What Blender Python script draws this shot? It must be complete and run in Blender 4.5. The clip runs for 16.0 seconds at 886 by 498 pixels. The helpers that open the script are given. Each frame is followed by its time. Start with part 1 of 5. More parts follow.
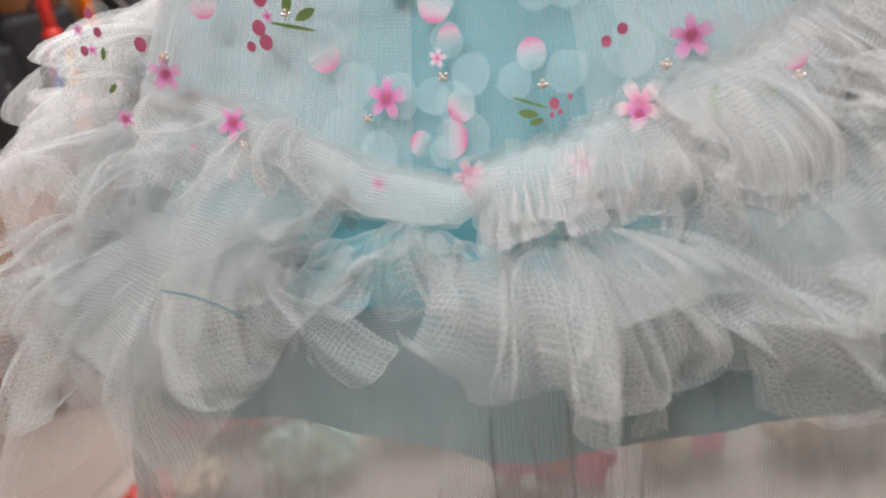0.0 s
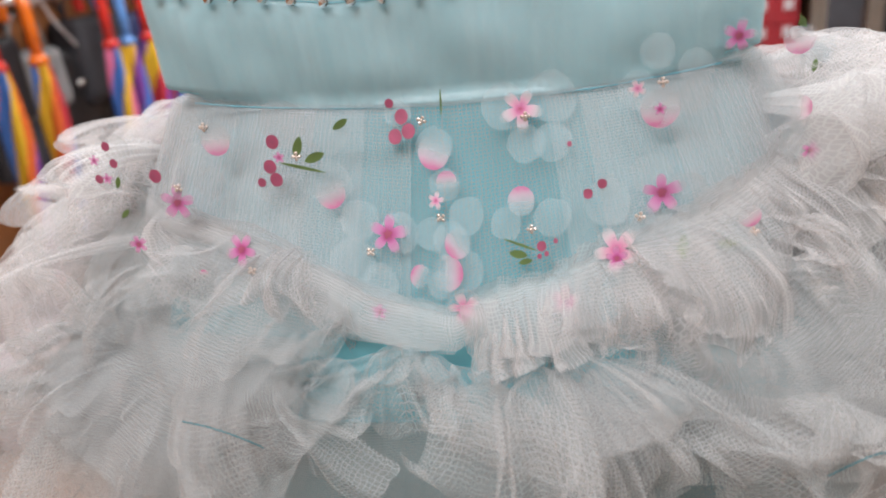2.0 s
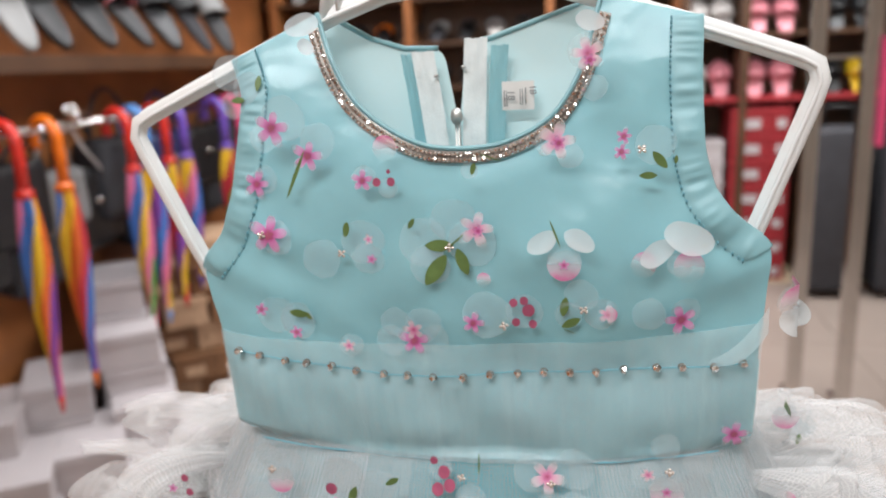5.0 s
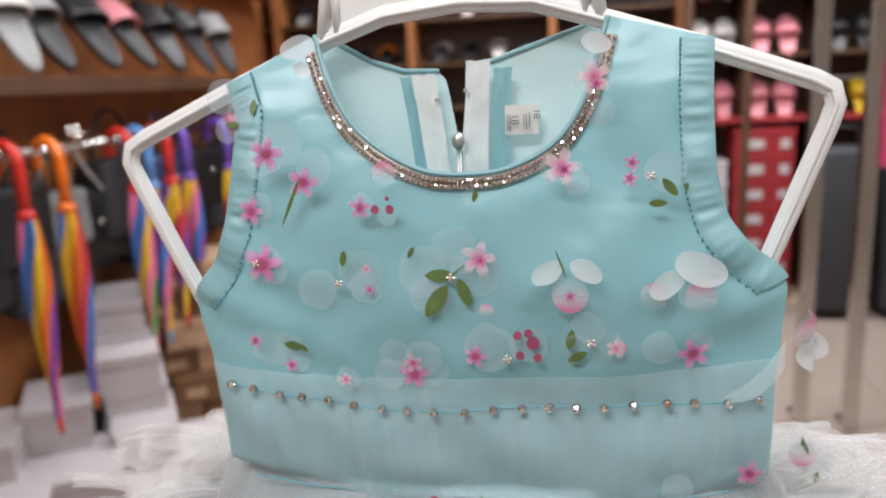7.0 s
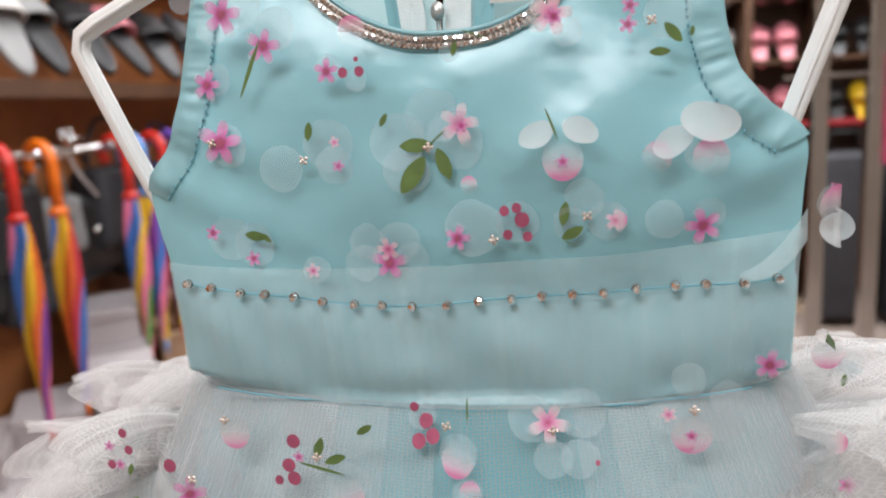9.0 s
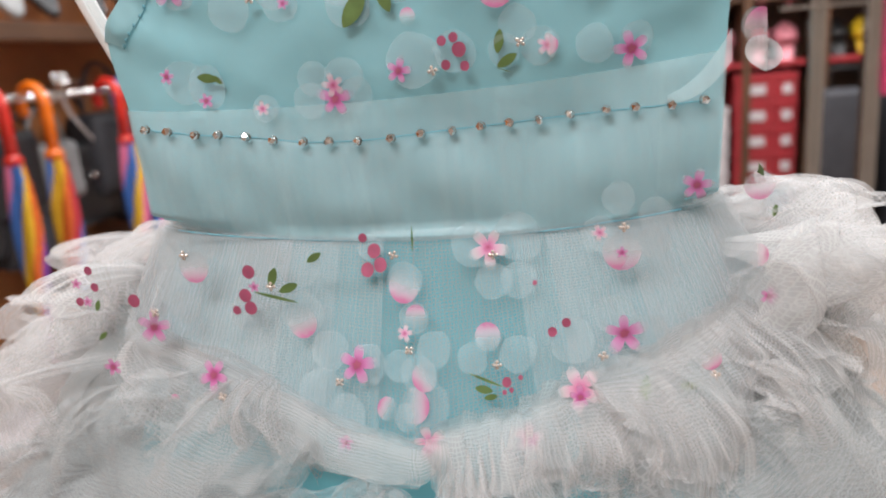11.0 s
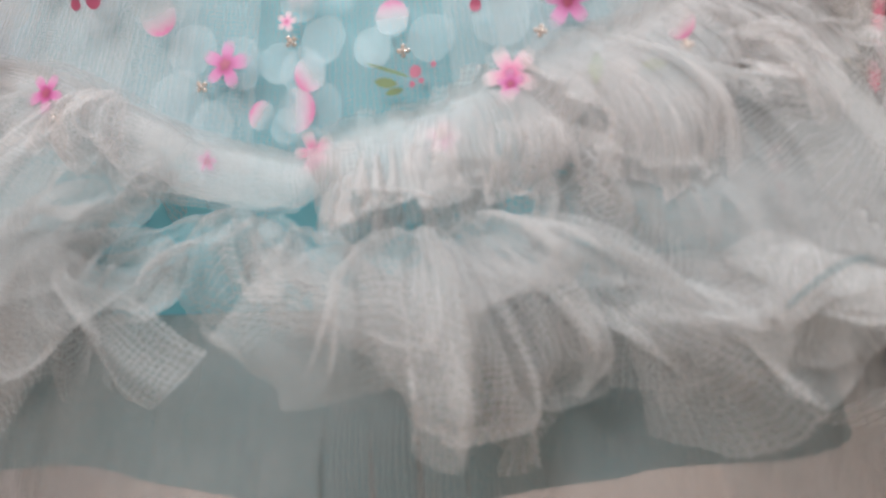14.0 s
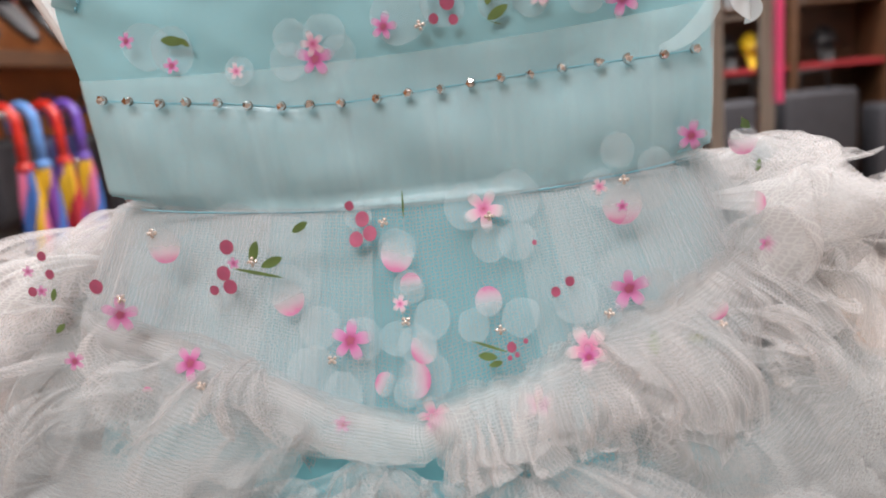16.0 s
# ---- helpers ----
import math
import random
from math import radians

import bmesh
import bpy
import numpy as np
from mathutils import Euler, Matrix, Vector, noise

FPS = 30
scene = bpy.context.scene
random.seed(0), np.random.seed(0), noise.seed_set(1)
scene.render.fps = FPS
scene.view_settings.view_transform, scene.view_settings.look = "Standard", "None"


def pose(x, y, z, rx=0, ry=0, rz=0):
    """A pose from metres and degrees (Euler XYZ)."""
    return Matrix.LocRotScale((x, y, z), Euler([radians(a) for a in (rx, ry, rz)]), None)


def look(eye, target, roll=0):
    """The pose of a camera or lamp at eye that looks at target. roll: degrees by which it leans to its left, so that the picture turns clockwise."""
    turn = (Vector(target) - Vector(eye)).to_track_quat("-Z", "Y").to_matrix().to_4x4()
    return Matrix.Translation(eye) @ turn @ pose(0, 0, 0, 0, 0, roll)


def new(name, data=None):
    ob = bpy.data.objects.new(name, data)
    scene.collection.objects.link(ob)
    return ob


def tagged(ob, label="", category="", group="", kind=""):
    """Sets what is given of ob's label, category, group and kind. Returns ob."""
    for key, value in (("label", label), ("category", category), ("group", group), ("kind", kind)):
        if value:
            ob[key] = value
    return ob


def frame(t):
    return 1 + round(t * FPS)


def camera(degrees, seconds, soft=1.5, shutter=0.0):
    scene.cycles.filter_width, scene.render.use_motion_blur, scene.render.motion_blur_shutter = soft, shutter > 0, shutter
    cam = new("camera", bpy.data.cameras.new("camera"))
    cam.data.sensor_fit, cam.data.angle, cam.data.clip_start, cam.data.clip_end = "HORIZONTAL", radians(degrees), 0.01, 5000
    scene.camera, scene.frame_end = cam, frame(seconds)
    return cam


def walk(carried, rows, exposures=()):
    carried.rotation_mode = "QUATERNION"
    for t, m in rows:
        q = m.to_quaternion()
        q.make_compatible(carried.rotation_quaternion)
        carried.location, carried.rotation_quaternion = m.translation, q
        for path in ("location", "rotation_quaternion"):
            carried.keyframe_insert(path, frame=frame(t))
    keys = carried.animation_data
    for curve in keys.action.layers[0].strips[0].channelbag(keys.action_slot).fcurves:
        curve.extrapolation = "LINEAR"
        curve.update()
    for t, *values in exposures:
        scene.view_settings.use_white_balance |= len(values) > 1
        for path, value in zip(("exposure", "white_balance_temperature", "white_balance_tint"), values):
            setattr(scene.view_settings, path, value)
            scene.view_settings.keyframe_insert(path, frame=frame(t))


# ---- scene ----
cam = camera(60.5, 16.0, soft=1.9)
cam.data.dof.use_dof, cam.data.dof.focus_distance, cam.data.dof.aperture_fstop = True, 0.34, 7.0
PATH = [
    (0, (0.073, -0.36, 1.09), (-0.438, 1.422, 0.338), -8.0),
    (0.5, (0.059, -0.361, 1.09), (-0.33, 1.457, 0.351), -6.6),
    (1, (0.06, -0.361, 1.104), (-0.353, 1.456, 0.378), -7.2),
    (1.5, (0.06, -0.369, 1.132), (-0.337, 1.45, 0.402), -7.1),
    (2, (0.059, -0.375, 1.145), (-0.302, 1.458, 0.431), -5.9),
    (2.5, (0.065, -0.38, 1.161), (-0.277, 1.458, 0.449), -5.8),
    (3, (0.069, -0.385, 1.179), (-0.253, 1.456, 0.467), -5.8),
    (3.5, (0.088, -0.38, 1.195), (-0.331, 1.467, 0.551), -5.7),
    (4, (0.084, -0.389, 1.223), (-0.334, 1.473, 0.624), -5.6),
    (4.5, (0.071, -0.394, 1.251), (-0.304, 1.498, 0.723), -3.8),
    (5, (0.049, -0.394, 1.284), (-0.293, 1.519, 0.807), -2.7),
    (5.2, (0.058, -0.383, 1.296), (-0.322, 1.524, 0.829), -2.5),
    (7.3, (0.047, -0.377, 1.279), (-0.301, 1.549, 0.866), -2.7),
    (7.5, (0.048, -0.371, 1.264), (-0.305, 1.556, 0.862), -2.6),
    (8, (0.05, -0.356, 1.244), (-0.297, 1.577, 0.866), -2.9),
    (8.2, (0.049, -0.352, 1.238), (-0.297, 1.583, 0.871), -3.2),
    (10.3, (0.064, -0.367, 1.191), (-0.301, 1.564, 0.82), -3.5),
    (10.5, (0.071, -0.375, 1.189), (-0.301, 1.547, 0.779), -4.3),
    (11, (0.077, -0.374, 1.163), (-0.292, 1.532, 0.682), -4.4),
    (11.5, (0.082, -0.359, 1.14), (-0.315, 1.54, 0.657), -4.8),
    (12, (0.091, -0.352, 1.119), (-0.321, 1.552, 0.669), -3.8),
    (12.5, (0.092, -0.347, 1.116), (-0.349, 1.546, 0.644), -4.0),
    (13, (0.088, -0.35, 1.096), (-0.345, 1.541, 0.61), -4.0),
    (13.5, (0.092, -0.34, 1.051), (-0.365, 1.536, 0.531), -4.9),
    (14, (0.092, -0.323, 1.018), (-0.253, 1.609, 0.628), -3.8),
    (14.5, (0.092, -0.328, 1.049), (-0.258, 1.597, 0.637), -4.4),
    (15, (0.057, -0.348, 1.088), (-0.155, 1.588, 0.631), -4.1),
    (15.5, (0.03, -0.356, 1.111), (-0.091, 1.595, 0.69), -5.2),
    (16, (0.039, -0.369, 1.137), (-0.101, 1.577, 0.701), -5.5),
]
walk(cam, [(t, look(eye, target, roll)) for t, eye, target, roll in PATH], [(0, 0.12, 6420, 7), (3, 0.05, 6560, 13), (5, 0.0, 6450, 8), (7.5, -0.14, 6450, 9), (8.2, -0.08, 6450, 9), (10.5, 0.05, 6480, 9), (12, 0.09, 6500, 10), (13, 0.05, 6550, 12), (14, 0.18, 6500, 11), (16, 0.08, 6720, 13)])

# ---- light ----
world = bpy.data.worlds.new("shop_air")
scene.world = world
world.use_nodes = True
world.node_tree.nodes["Background"].inputs["Color"].default_value = (0.95, 0.95, 0.96, 1)
world.node_tree.nodes["Background"].inputs["Strength"].default_value = 0.25


def ceiling_lamp(x, y, sx, sy, watts, colour=(0.975, 0.98, 1.0)):
    data = bpy.data.lights.new("panel_light", "AREA")
    data.shape, data.size, data.size_y, data.energy, data.color = "RECTANGLE", sx, sy, watts, colour
    ob = new("panel_light", data)
    ob.location = (x, y, 2.66)
    return ob


ceiling_lamp(-0.5, -1.2, 1.2, 0.4, 39)
ceiling_lamp(0.9, -0.5, 1.2, 0.4, 17)
ceiling_lamp(-1.0, 1.4, 1.2, 0.5, 34)
ceiling_lamp(0.6, 2.2, 1.2, 0.5, 48)
ceiling_lamp(1.4, 3.4, 1.2, 0.5, 55)
ceiling_lamp(-0.6, 3.4, 1.2, 0.5, 30)

# ---- materials ----
def material(name, colour, rough=0.5, metal=0.0, vary=0.12, scale=30.0, bump=0.15, bump_scale=200.0, second=None, **more):
    """A surface with colour that varies at two scales and a fine relief."""
    m = bpy.data.materials.new(name)
    m.use_nodes = True
    n, l = m.node_tree.nodes, m.node_tree.links
    b = n["Principled BSDF"]
    co = n.new("ShaderNodeTexCoord")
    big, small = n.new("ShaderNodeTexNoise"), n.new("ShaderNodeTexNoise")
    big.inputs["Scale"].default_value, small.inputs["Scale"].default_value = scale, bump_scale
    big.inputs["Detail"].default_value = 4
    ramp = n.new("ShaderNodeMix")
    ramp.data_type = "RGBA"
    c2 = second or tuple(max(0.0, c * (1 - 2.2 * vary)) for c in colour)
    c1 = tuple(min(1.0, c * (1 + vary)) for c in colour) if not second else colour
    ramp.inputs[6].default_value, ramp.inputs[7].default_value = (*c1, 1), (*c2, 1)
    l.new(co.outputs["Object"], big.inputs["Vector"])
    l.new(co.outputs["Object"], small.inputs["Vector"])
    l.new(big.outputs["Fac"], ramp.inputs[0])
    l.new(ramp.outputs[2], b.inputs["Base Color"])
    b.inputs["Roughness"].default_value, b.inputs["Metallic"].default_value = rough, metal
    if bump:
        bp = n.new("ShaderNodeBump")
        bp.inputs["Strength"].default_value, bp.inputs["Distance"].default_value = bump, 0.002
        l.new(small.outputs["Fac"], bp.inputs["Height"])
        l.new(bp.outputs["Normal"], b.inputs["Normal"])
    for key, value in more.items():
        b.inputs[key.replace("_", " ")].default_value = value
    return m


def satin_material(name, colour, back):
    """Smooth dress satin: fine weave, soft broad gloss, slightly see-through to light."""
    m = material(name, colour, 0.27, vary=0.06, scale=14, bump=0.0, Sheen_Weight=0.25, Sheen_Roughness=0.35, Specular_IOR_Level=1.0)
    n, l = m.node_tree.nodes, m.node_tree.links
    b = n["Principled BSDF"]
    uv = n.new("ShaderNodeTexCoord")
    w1, w2 = n.new("ShaderNodeTexWave"), n.new("ShaderNodeTexNoise")
    w1.inputs["Scale"].default_value, w1.inputs["Distortion"].default_value = 900, 6.0
    w2.inputs["Scale"].default_value, w2.inputs["Detail"].default_value = 17, 3
    add = n.new("ShaderNodeMath")
    add.operation = "MULTIPLY_ADD"
    add.inputs[1].default_value = 0.006
    bp = n.new("ShaderNodeBump")
    bp.inputs["Strength"].default_value, bp.inputs["Distance"].default_value = 0.55, 0.008
    l.new(uv.outputs["Object"], w1.inputs["Vector"])
    l.new(uv.outputs["Object"], w2.inputs["Vector"])
    l.new(w1.outputs["Fac"], add.inputs[0])
    l.new(w2.outputs["Fac"], add.inputs[2])
    l.new(add.outputs[0], bp.inputs["Height"])
    l.new(bp.outputs["Normal"], b.inputs["Normal"])
    tr, mix = n.new("ShaderNodeBsdfTranslucent"), n.new("ShaderNodeMixShader")
    tr.inputs["Color"].default_value = (*back, 1)
    mix.inputs[0].default_value = 0.22
    out = n["Material Output"]
    l.new(b.outputs[0], mix.inputs[1])
    l.new(tr.outputs[0], mix.inputs[2])
    l.new(mix.outputs[0], out.inputs["Surface"])
    return m


def net_material(name, colour, cell, thread, film, light=0.5, cover=0.6, streak=(26, 8)):
    """Tulle: a net of fine threads round open cells. film: how much the cells still cover, for plies that lie close together."""
    m = bpy.data.materials.new(name)
    m.use_nodes = True
    n, l = m.node_tree.nodes, m.node_tree.links
    n.remove(n["Principled BSDF"])
    uv = n.new("ShaderNodeUVMap")
    vor = n.new("ShaderNodeTexVoronoi")
    vor.voronoi_dimensions, vor.feature = "2D", "DISTANCE_TO_EDGE"
    vor.inputs["Scale"].default_value, vor.inputs["Randomness"].default_value = 1 / cell, 0.35
    less = n.new("ShaderNodeMapRange")
    less.interpolation_type = "SMOOTHSTEP"
    less.inputs["From Min"].default_value, less.inputs["From Max"].default_value = thread * 0.3, thread * 2.2
    less.inputs["To Min"].default_value, less.inputs["To Max"].default_value = cover, film
    soft = n.new("ShaderNodeTexNoise")
    soft.inputs["Scale"].default_value, soft.inputs["Detail"].default_value = 1, 3
    lie = n.new("ShaderNodeMapping")
    lie.inputs["Scale"].default_value = (*streak, 1)
    vary = n.new("ShaderNodeMath")
    vary.operation = "MULTIPLY_ADD"
    vary.inputs[1].default_value, vary.inputs[2].default_value = 0.9, 0.55
    alpha = n.new("ShaderNodeMath")
    alpha.operation, alpha.use_clamp = "MULTIPLY", True
    dif, tra, clear = n.new("ShaderNodeBsdfDiffuse"), n.new("ShaderNodeBsdfTranslucent"), n.new("ShaderNodeBsdfTransparent")
    dif.inputs["Color"].default_value = tra.inputs["Color"].default_value = (*colour, 1)
    body, mix = n.new("ShaderNodeMixShader"), n.new("ShaderNodeMixShader")
    body.inputs[0].default_value = light
    l.new(uv.outputs["UV"], vor.inputs["Vector"])
    l.new(uv.outputs["UV"], lie.inputs["Vector"])
    l.new(lie.outputs["Vector"], soft.inputs["Vector"])
    l.new(vor.outputs["Distance"], less.inputs["Value"])
    l.new(soft.outputs["Fac"], vary.inputs[0])
    l.new(less.outputs["Result"], alpha.inputs[0])
    l.new(vary.outputs[0], alpha.inputs[1])
    l.new(dif.outputs[0], body.inputs[1])
    l.new(tra.outputs[0], body.inputs[2])
    l.new(alpha.outputs[0], mix.inputs[0])
    l.new(clear.outputs[0], mix.inputs[1])
    l.new(body.outputs[0], mix.inputs[2])
    l.new(mix.outputs[0], n["Material Output"].inputs["Surface"])
    return m


def film_material(name, colour, cover):
    """A thin glossy organza petal that lets part of the cloth behind it show."""
    m = material(name, colour, 0.3, vary=0.05, scale=80, bump=0.0, Specular_IOR_Level=0.6)
    n, l = m.node_tree.nodes, m.node_tree.links
    clear, mix = n.new("ShaderNodeBsdfTransparent"), n.new("ShaderNodeMixShader")
    mix.inputs[0].default_value = cover
    l.new(clear.outputs[0], mix.inputs[1])
    l.new(n["Principled BSDF"].outputs[0], mix.inputs[2])
    l.new(mix.outputs[0], n["Material Output"].inputs["Surface"])
    return m


def print_material(name, stops, covers):
    """Ink printed on organza: colours and cover run along the print's own u, from 0 to 1."""
    m = material(name, stops[0][1], 0.4, vary=0.0, bump=0, Specular_IOR_Level=0.3)
    n, l = m.node_tree.nodes, m.node_tree.links
    uv, split, grain, mixin = n.new("ShaderNodeUVMap"), n.new("ShaderNodeSeparateXYZ"), n.new("ShaderNodeTexNoise"), n.new("ShaderNodeMath")
    grain.inputs["Scale"].default_value, grain.inputs["Detail"].default_value = 420, 2
    mixin.operation = "MULTIPLY_ADD"
    mixin.inputs[1].default_value = 0.22
    shift = n.new("ShaderNodeMath")
    shift.operation = "SUBTRACT"
    shift.inputs[1].default_value = 0.11
    tone, cover = n.new("ShaderNodeValToRGB"), n.new("ShaderNodeValToRGB")
    for ramp, keys in ((tone, [(p, (*c, 1)) for p, c in stops]), (cover, [(p, (c, c, c, 1)) for p, c in covers])):
        while len(ramp.color_ramp.elements) < len(keys):
            ramp.color_ramp.elements.new(1.0)
        for e, (p, c) in zip(ramp.color_ramp.elements, keys):
            e.position, e.color = p, c
    co = n.new("ShaderNodeTexCoord")
    l.new(co.outputs["Object"], grain.inputs["Vector"])
    l.new(uv.outputs["UV"], split.inputs[0])
    l.new(split.outputs[0], shift.inputs[0])
    l.new(grain.outputs["Fac"], mixin.inputs[0])
    l.new(shift.outputs[0], mixin.inputs[2])
    clear, mix = n.new("ShaderNodeBsdfTransparent"), n.new("ShaderNodeMixShader")
    for ramp in (tone, cover):
        l.new(mixin.outputs[0], ramp.inputs[0])
    l.new(tone.outputs[0], n["Principled BSDF"].inputs["Base Color"])
    l.new(cover.outputs[0], mix.inputs[0])
    l.new(clear.outputs[0], mix.inputs[1])
    l.new(n["Principled BSDF"].outputs[0], mix.inputs[2])
    l.new(mix.outputs[0], n["Material Output"].inputs["Surface"])
    return m


SATIN = satin_material("aqua_satin", (0.29, 0.56, 0.615), (0.32, 0.66, 0.74))
SATIN_BACK = satin_material("aqua_satin_inside", (0.66, 0.86, 0.88), (0.6, 0.86, 0.9))
LINING = satin_material("aqua_lining", (0.13, 0.40, 0.46), (0.10, 0.42, 0.50))
BINDING = satin_material("aqua_binding", (0.30, 0.56, 0.61), (0.3, 0.66, 0.72))
BINDING.node_tree.nodes["Principled BSDF"].inputs["Roughness"].default_value = 0.45
BAND_NET = net_material("aqua_band_tulle", (0.80, 0.91, 0.93), 0.0007, 0.16, 0.26, 0.4, 0.40, (60, 5))
OVER_NET = net_material("pale_aqua_tulle", (0.93, 0.945, 0.955), 0.0014, 0.09, 0.21, 0.5, 0.29, (36, 6))
WHITE_NET = net_material("white_tulle", (0.97, 0.97, 0.97), 0.0015, 0.09, 0.25, 0.5, 0.35)
LOWER_NET = net_material("aqua_white_tulle", (0.90, 0.93, 0.935), 0.0016, 0.08, 0.175, 0.5, 0.325)
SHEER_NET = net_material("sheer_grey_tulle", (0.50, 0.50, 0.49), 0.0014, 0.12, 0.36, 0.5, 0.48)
PETAL = film_material("clear_petal", (0.68, 0.83, 0.89), 0.20)
PETAL_WHITE = film_material("white_petal", (0.86, 0.93, 0.98), 0.58)
BLOSSOM = print_material("pink_blossom_print", [(0.0, (0.36, 0.05, 0.17)), (0.22, (0.50, 0.09, 0.27)), (0.45, (0.66, 0.20, 0.46)), (0.8, (0.78, 0.36, 0.60)), (1.0, (0.86, 0.56, 0.72))], [(0.0, 0.92), (0.45, 0.82), (0.75, 0.58), (1.0, 0.14)])
PALE_BLOSSOM = print_material("pale_pink_blossom_print", [(0.0, (0.46, 0.06, 0.16)), (0.2, (0.72, 0.22, 0.42)), (0.4, (0.84, 0.42, 0.58)), (0.7, (0.92, 0.70, 0.76)), (1.0, (0.93, 0.86, 0.86))], [(0.0, 0.90), (0.4, 0.76), (0.75, 0.50), (1.0, 0.12)])
BUD = print_material("shaded_pink_petal_print", [(0.0, (0.84, 0.90, 0.92)), (0.45, (0.93, 0.82, 0.86)), (0.75, (0.88, 0.54, 0.67)), (1.0, (0.70, 0.18, 0.38))], [(0.0, 0.05), (0.4, 0.20), (0.72, 0.46), (1.0, 0.74)])
CRIMSON = material("crimson_print", (0.42, 0.09, 0.17), 0.4, vary=0.2, scale=160, bump=0)
LEAF = material("olive_print", (0.13, 0.21, 0.06), 0.4, vary=0.25, scale=160, bump=0)
STONE = material("cut_crystal", (0.93, 0.92, 0.91), 0.03, 1.0, vary=0.05, bump=0)
PEARL = material("pearl_bead", (0.84, 0.72, 0.64), 0.12, 0.5, vary=0.05, bump=0)
SETTING = material("grey_metal_chain", (0.24, 0.21, 0.185), 0.4, 0.5, bump=0)
STITCH = material("teal_stitch", (0.15, 0.38, 0.46), 0.7, bump=0)
THREAD = material("dark_teal_thread", (0.05, 0.20, 0.24), 0.7, bump=0)
ZIP_TAPE = material("white_zip_tape", (0.80, 0.86, 0.86), 0.7, scale=60, bump=0.15, bump_scale=900)
ZIP_METAL = material("silver_zip", (0.62, 0.62, 0.60), 0.35, 0.7, bump=0)
PAPER = material("white_label_paper", (0.80, 0.77, 0.74), 0.7, scale=60, bump=0.1)
INK = material("grey_label_ink", (0.12, 0.12, 0.13), 0.7, bump=0)
HANGER = material("frosted_white_plastic", (0.90, 0.90, 0.89), 0.35, vary=0.04, scale=20, bump=0.05, Transmission_Weight=0.05)
CHROME = material("scratched_chrome", (0.68, 0.66, 0.64), 0.16, 1.0, vary=0.1, scale=12, bump=0.05)
WOOD = material("orange_brown_wood", (0.40, 0.15, 0.05), 0.45, vary=0.3, scale=5, bump=0.1)
DARK_WOOD = material("dark_brown_wood", (0.10, 0.045, 0.02), 0.5, vary=0.3, scale=6, bump=0.1)
FLOOR = material("beige_floor_tile", (0.32, 0.26, 0.225), 0.35, vary=0.08, scale=4, bump=0.05)
GROUT = material("tile_grout", (0.30, 0.25, 0.21), 0.8, bump=0.1)
PLASTER = material("cream_wall", (0.50, 0.44, 0.38), 0.8, vary=0.06, scale=3)
CEILING = material("white_ceiling", (0.75, 0.74, 0.72), 0.85, vary=0.04, scale=3)
WHITE_CARD = material("white_box_card", (0.48, 0.44, 0.45), 0.55, vary=0.06, scale=9, bump=0.05)
BROWN_CARD = material("brown_box_card", (0.23, 0.11, 0.05), 0.6, vary=0.25, scale=9, bump=0.1)
TAN_CARD = material("tan_box_card", (0.50, 0.32, 0.20), 0.6, vary=0.15, scale=9, bump=0.1)
RED_CARD = material("red_box_card", (0.34, 0.022, 0.03), 0.5, vary=0.15, scale=8, bump=0.05)
BLACK = material("black_rubber", (0.018, 0.018, 0.02), 0.45, vary=0.2, scale=20, bump=0.1)
CHARCOAL = material("charcoal_cloth", (0.035, 0.035, 0.042), 0.7, vary=0.2, scale=20, bump=0.3)
GREY = material("grey_foam", (0.28, 0.28, 0.28), 0.6, vary=0.1, scale=20)
PINK_FOAM = material("pink_foam", (0.72, 0.25, 0.30), 0.5, vary=0.1, scale=20)
WHITE_FOAM = material("white_foam", (0.66, 0.62, 0.60), 0.5, vary=0.1, scale=20)
YELLOW = material("yellow_plastic", (0.75, 0.48, 0.02), 0.4, bump=0)
RED = material("red_plastic", (0.62, 0.03, 0.02), 0.25, bump=0)
ORANGE = material("orange_plastic", (0.80, 0.17, 0.01), 0.25, bump=0)
BLUE = material("blue_plastic", (0.12, 0.30, 0.66), 0.3, bump=0)
PURPLE = material("purple_plastic", (0.16, 0.08, 0.45), 0.3, bump=0)
GREEN = material("green_plastic", (0.05, 0.34, 0.05), 0.35, bump=0)
HOT_PINK = material("hot_pink_plastic", (0.80, 0.08, 0.22), 0.35, bump=0)
MINT = material("mint_paper", (0.42, 0.66, 0.56), 0.4, bump=0)
NAVY = material("navy_card", (0.03, 0.04, 0.13), 0.4, bump=0)
CREAM = material("cream_card", (0.66, 0.50, 0.34), 0.5, bump=0)
BAG = film_material("clear_plastic_bag", (0.80, 0.76, 0.74), 0.09)
UMBRELLA_CLOTH = []
for tint_name, tint in (("pink", (0.70, 0.16, 0.30)), ("blue", (0.05, 0.16, 0.50)), ("yellow", (0.75, 0.45, 0.02)), ("orange", (0.70, 0.13, 0.02)), ("violet", (0.20, 0.05, 0.32)), ("red", (0.50, 0.03, 0.05)), ("green", (0.06, 0.32, 0.06))):
    UMBRELLA_CLOTH.append(material(tint_name + "_nylon", tint, 0.45, vary=0.15, scale=40, bump=0.1))


# ---- building helpers ----
def thing(name, label, category, at=(0, 0, 0), group="", kind=""):
    ob = new(name)
    ob.location = at
    ob.empty_display_size = 0.01
    return tagged(ob, label, category, group, kind)


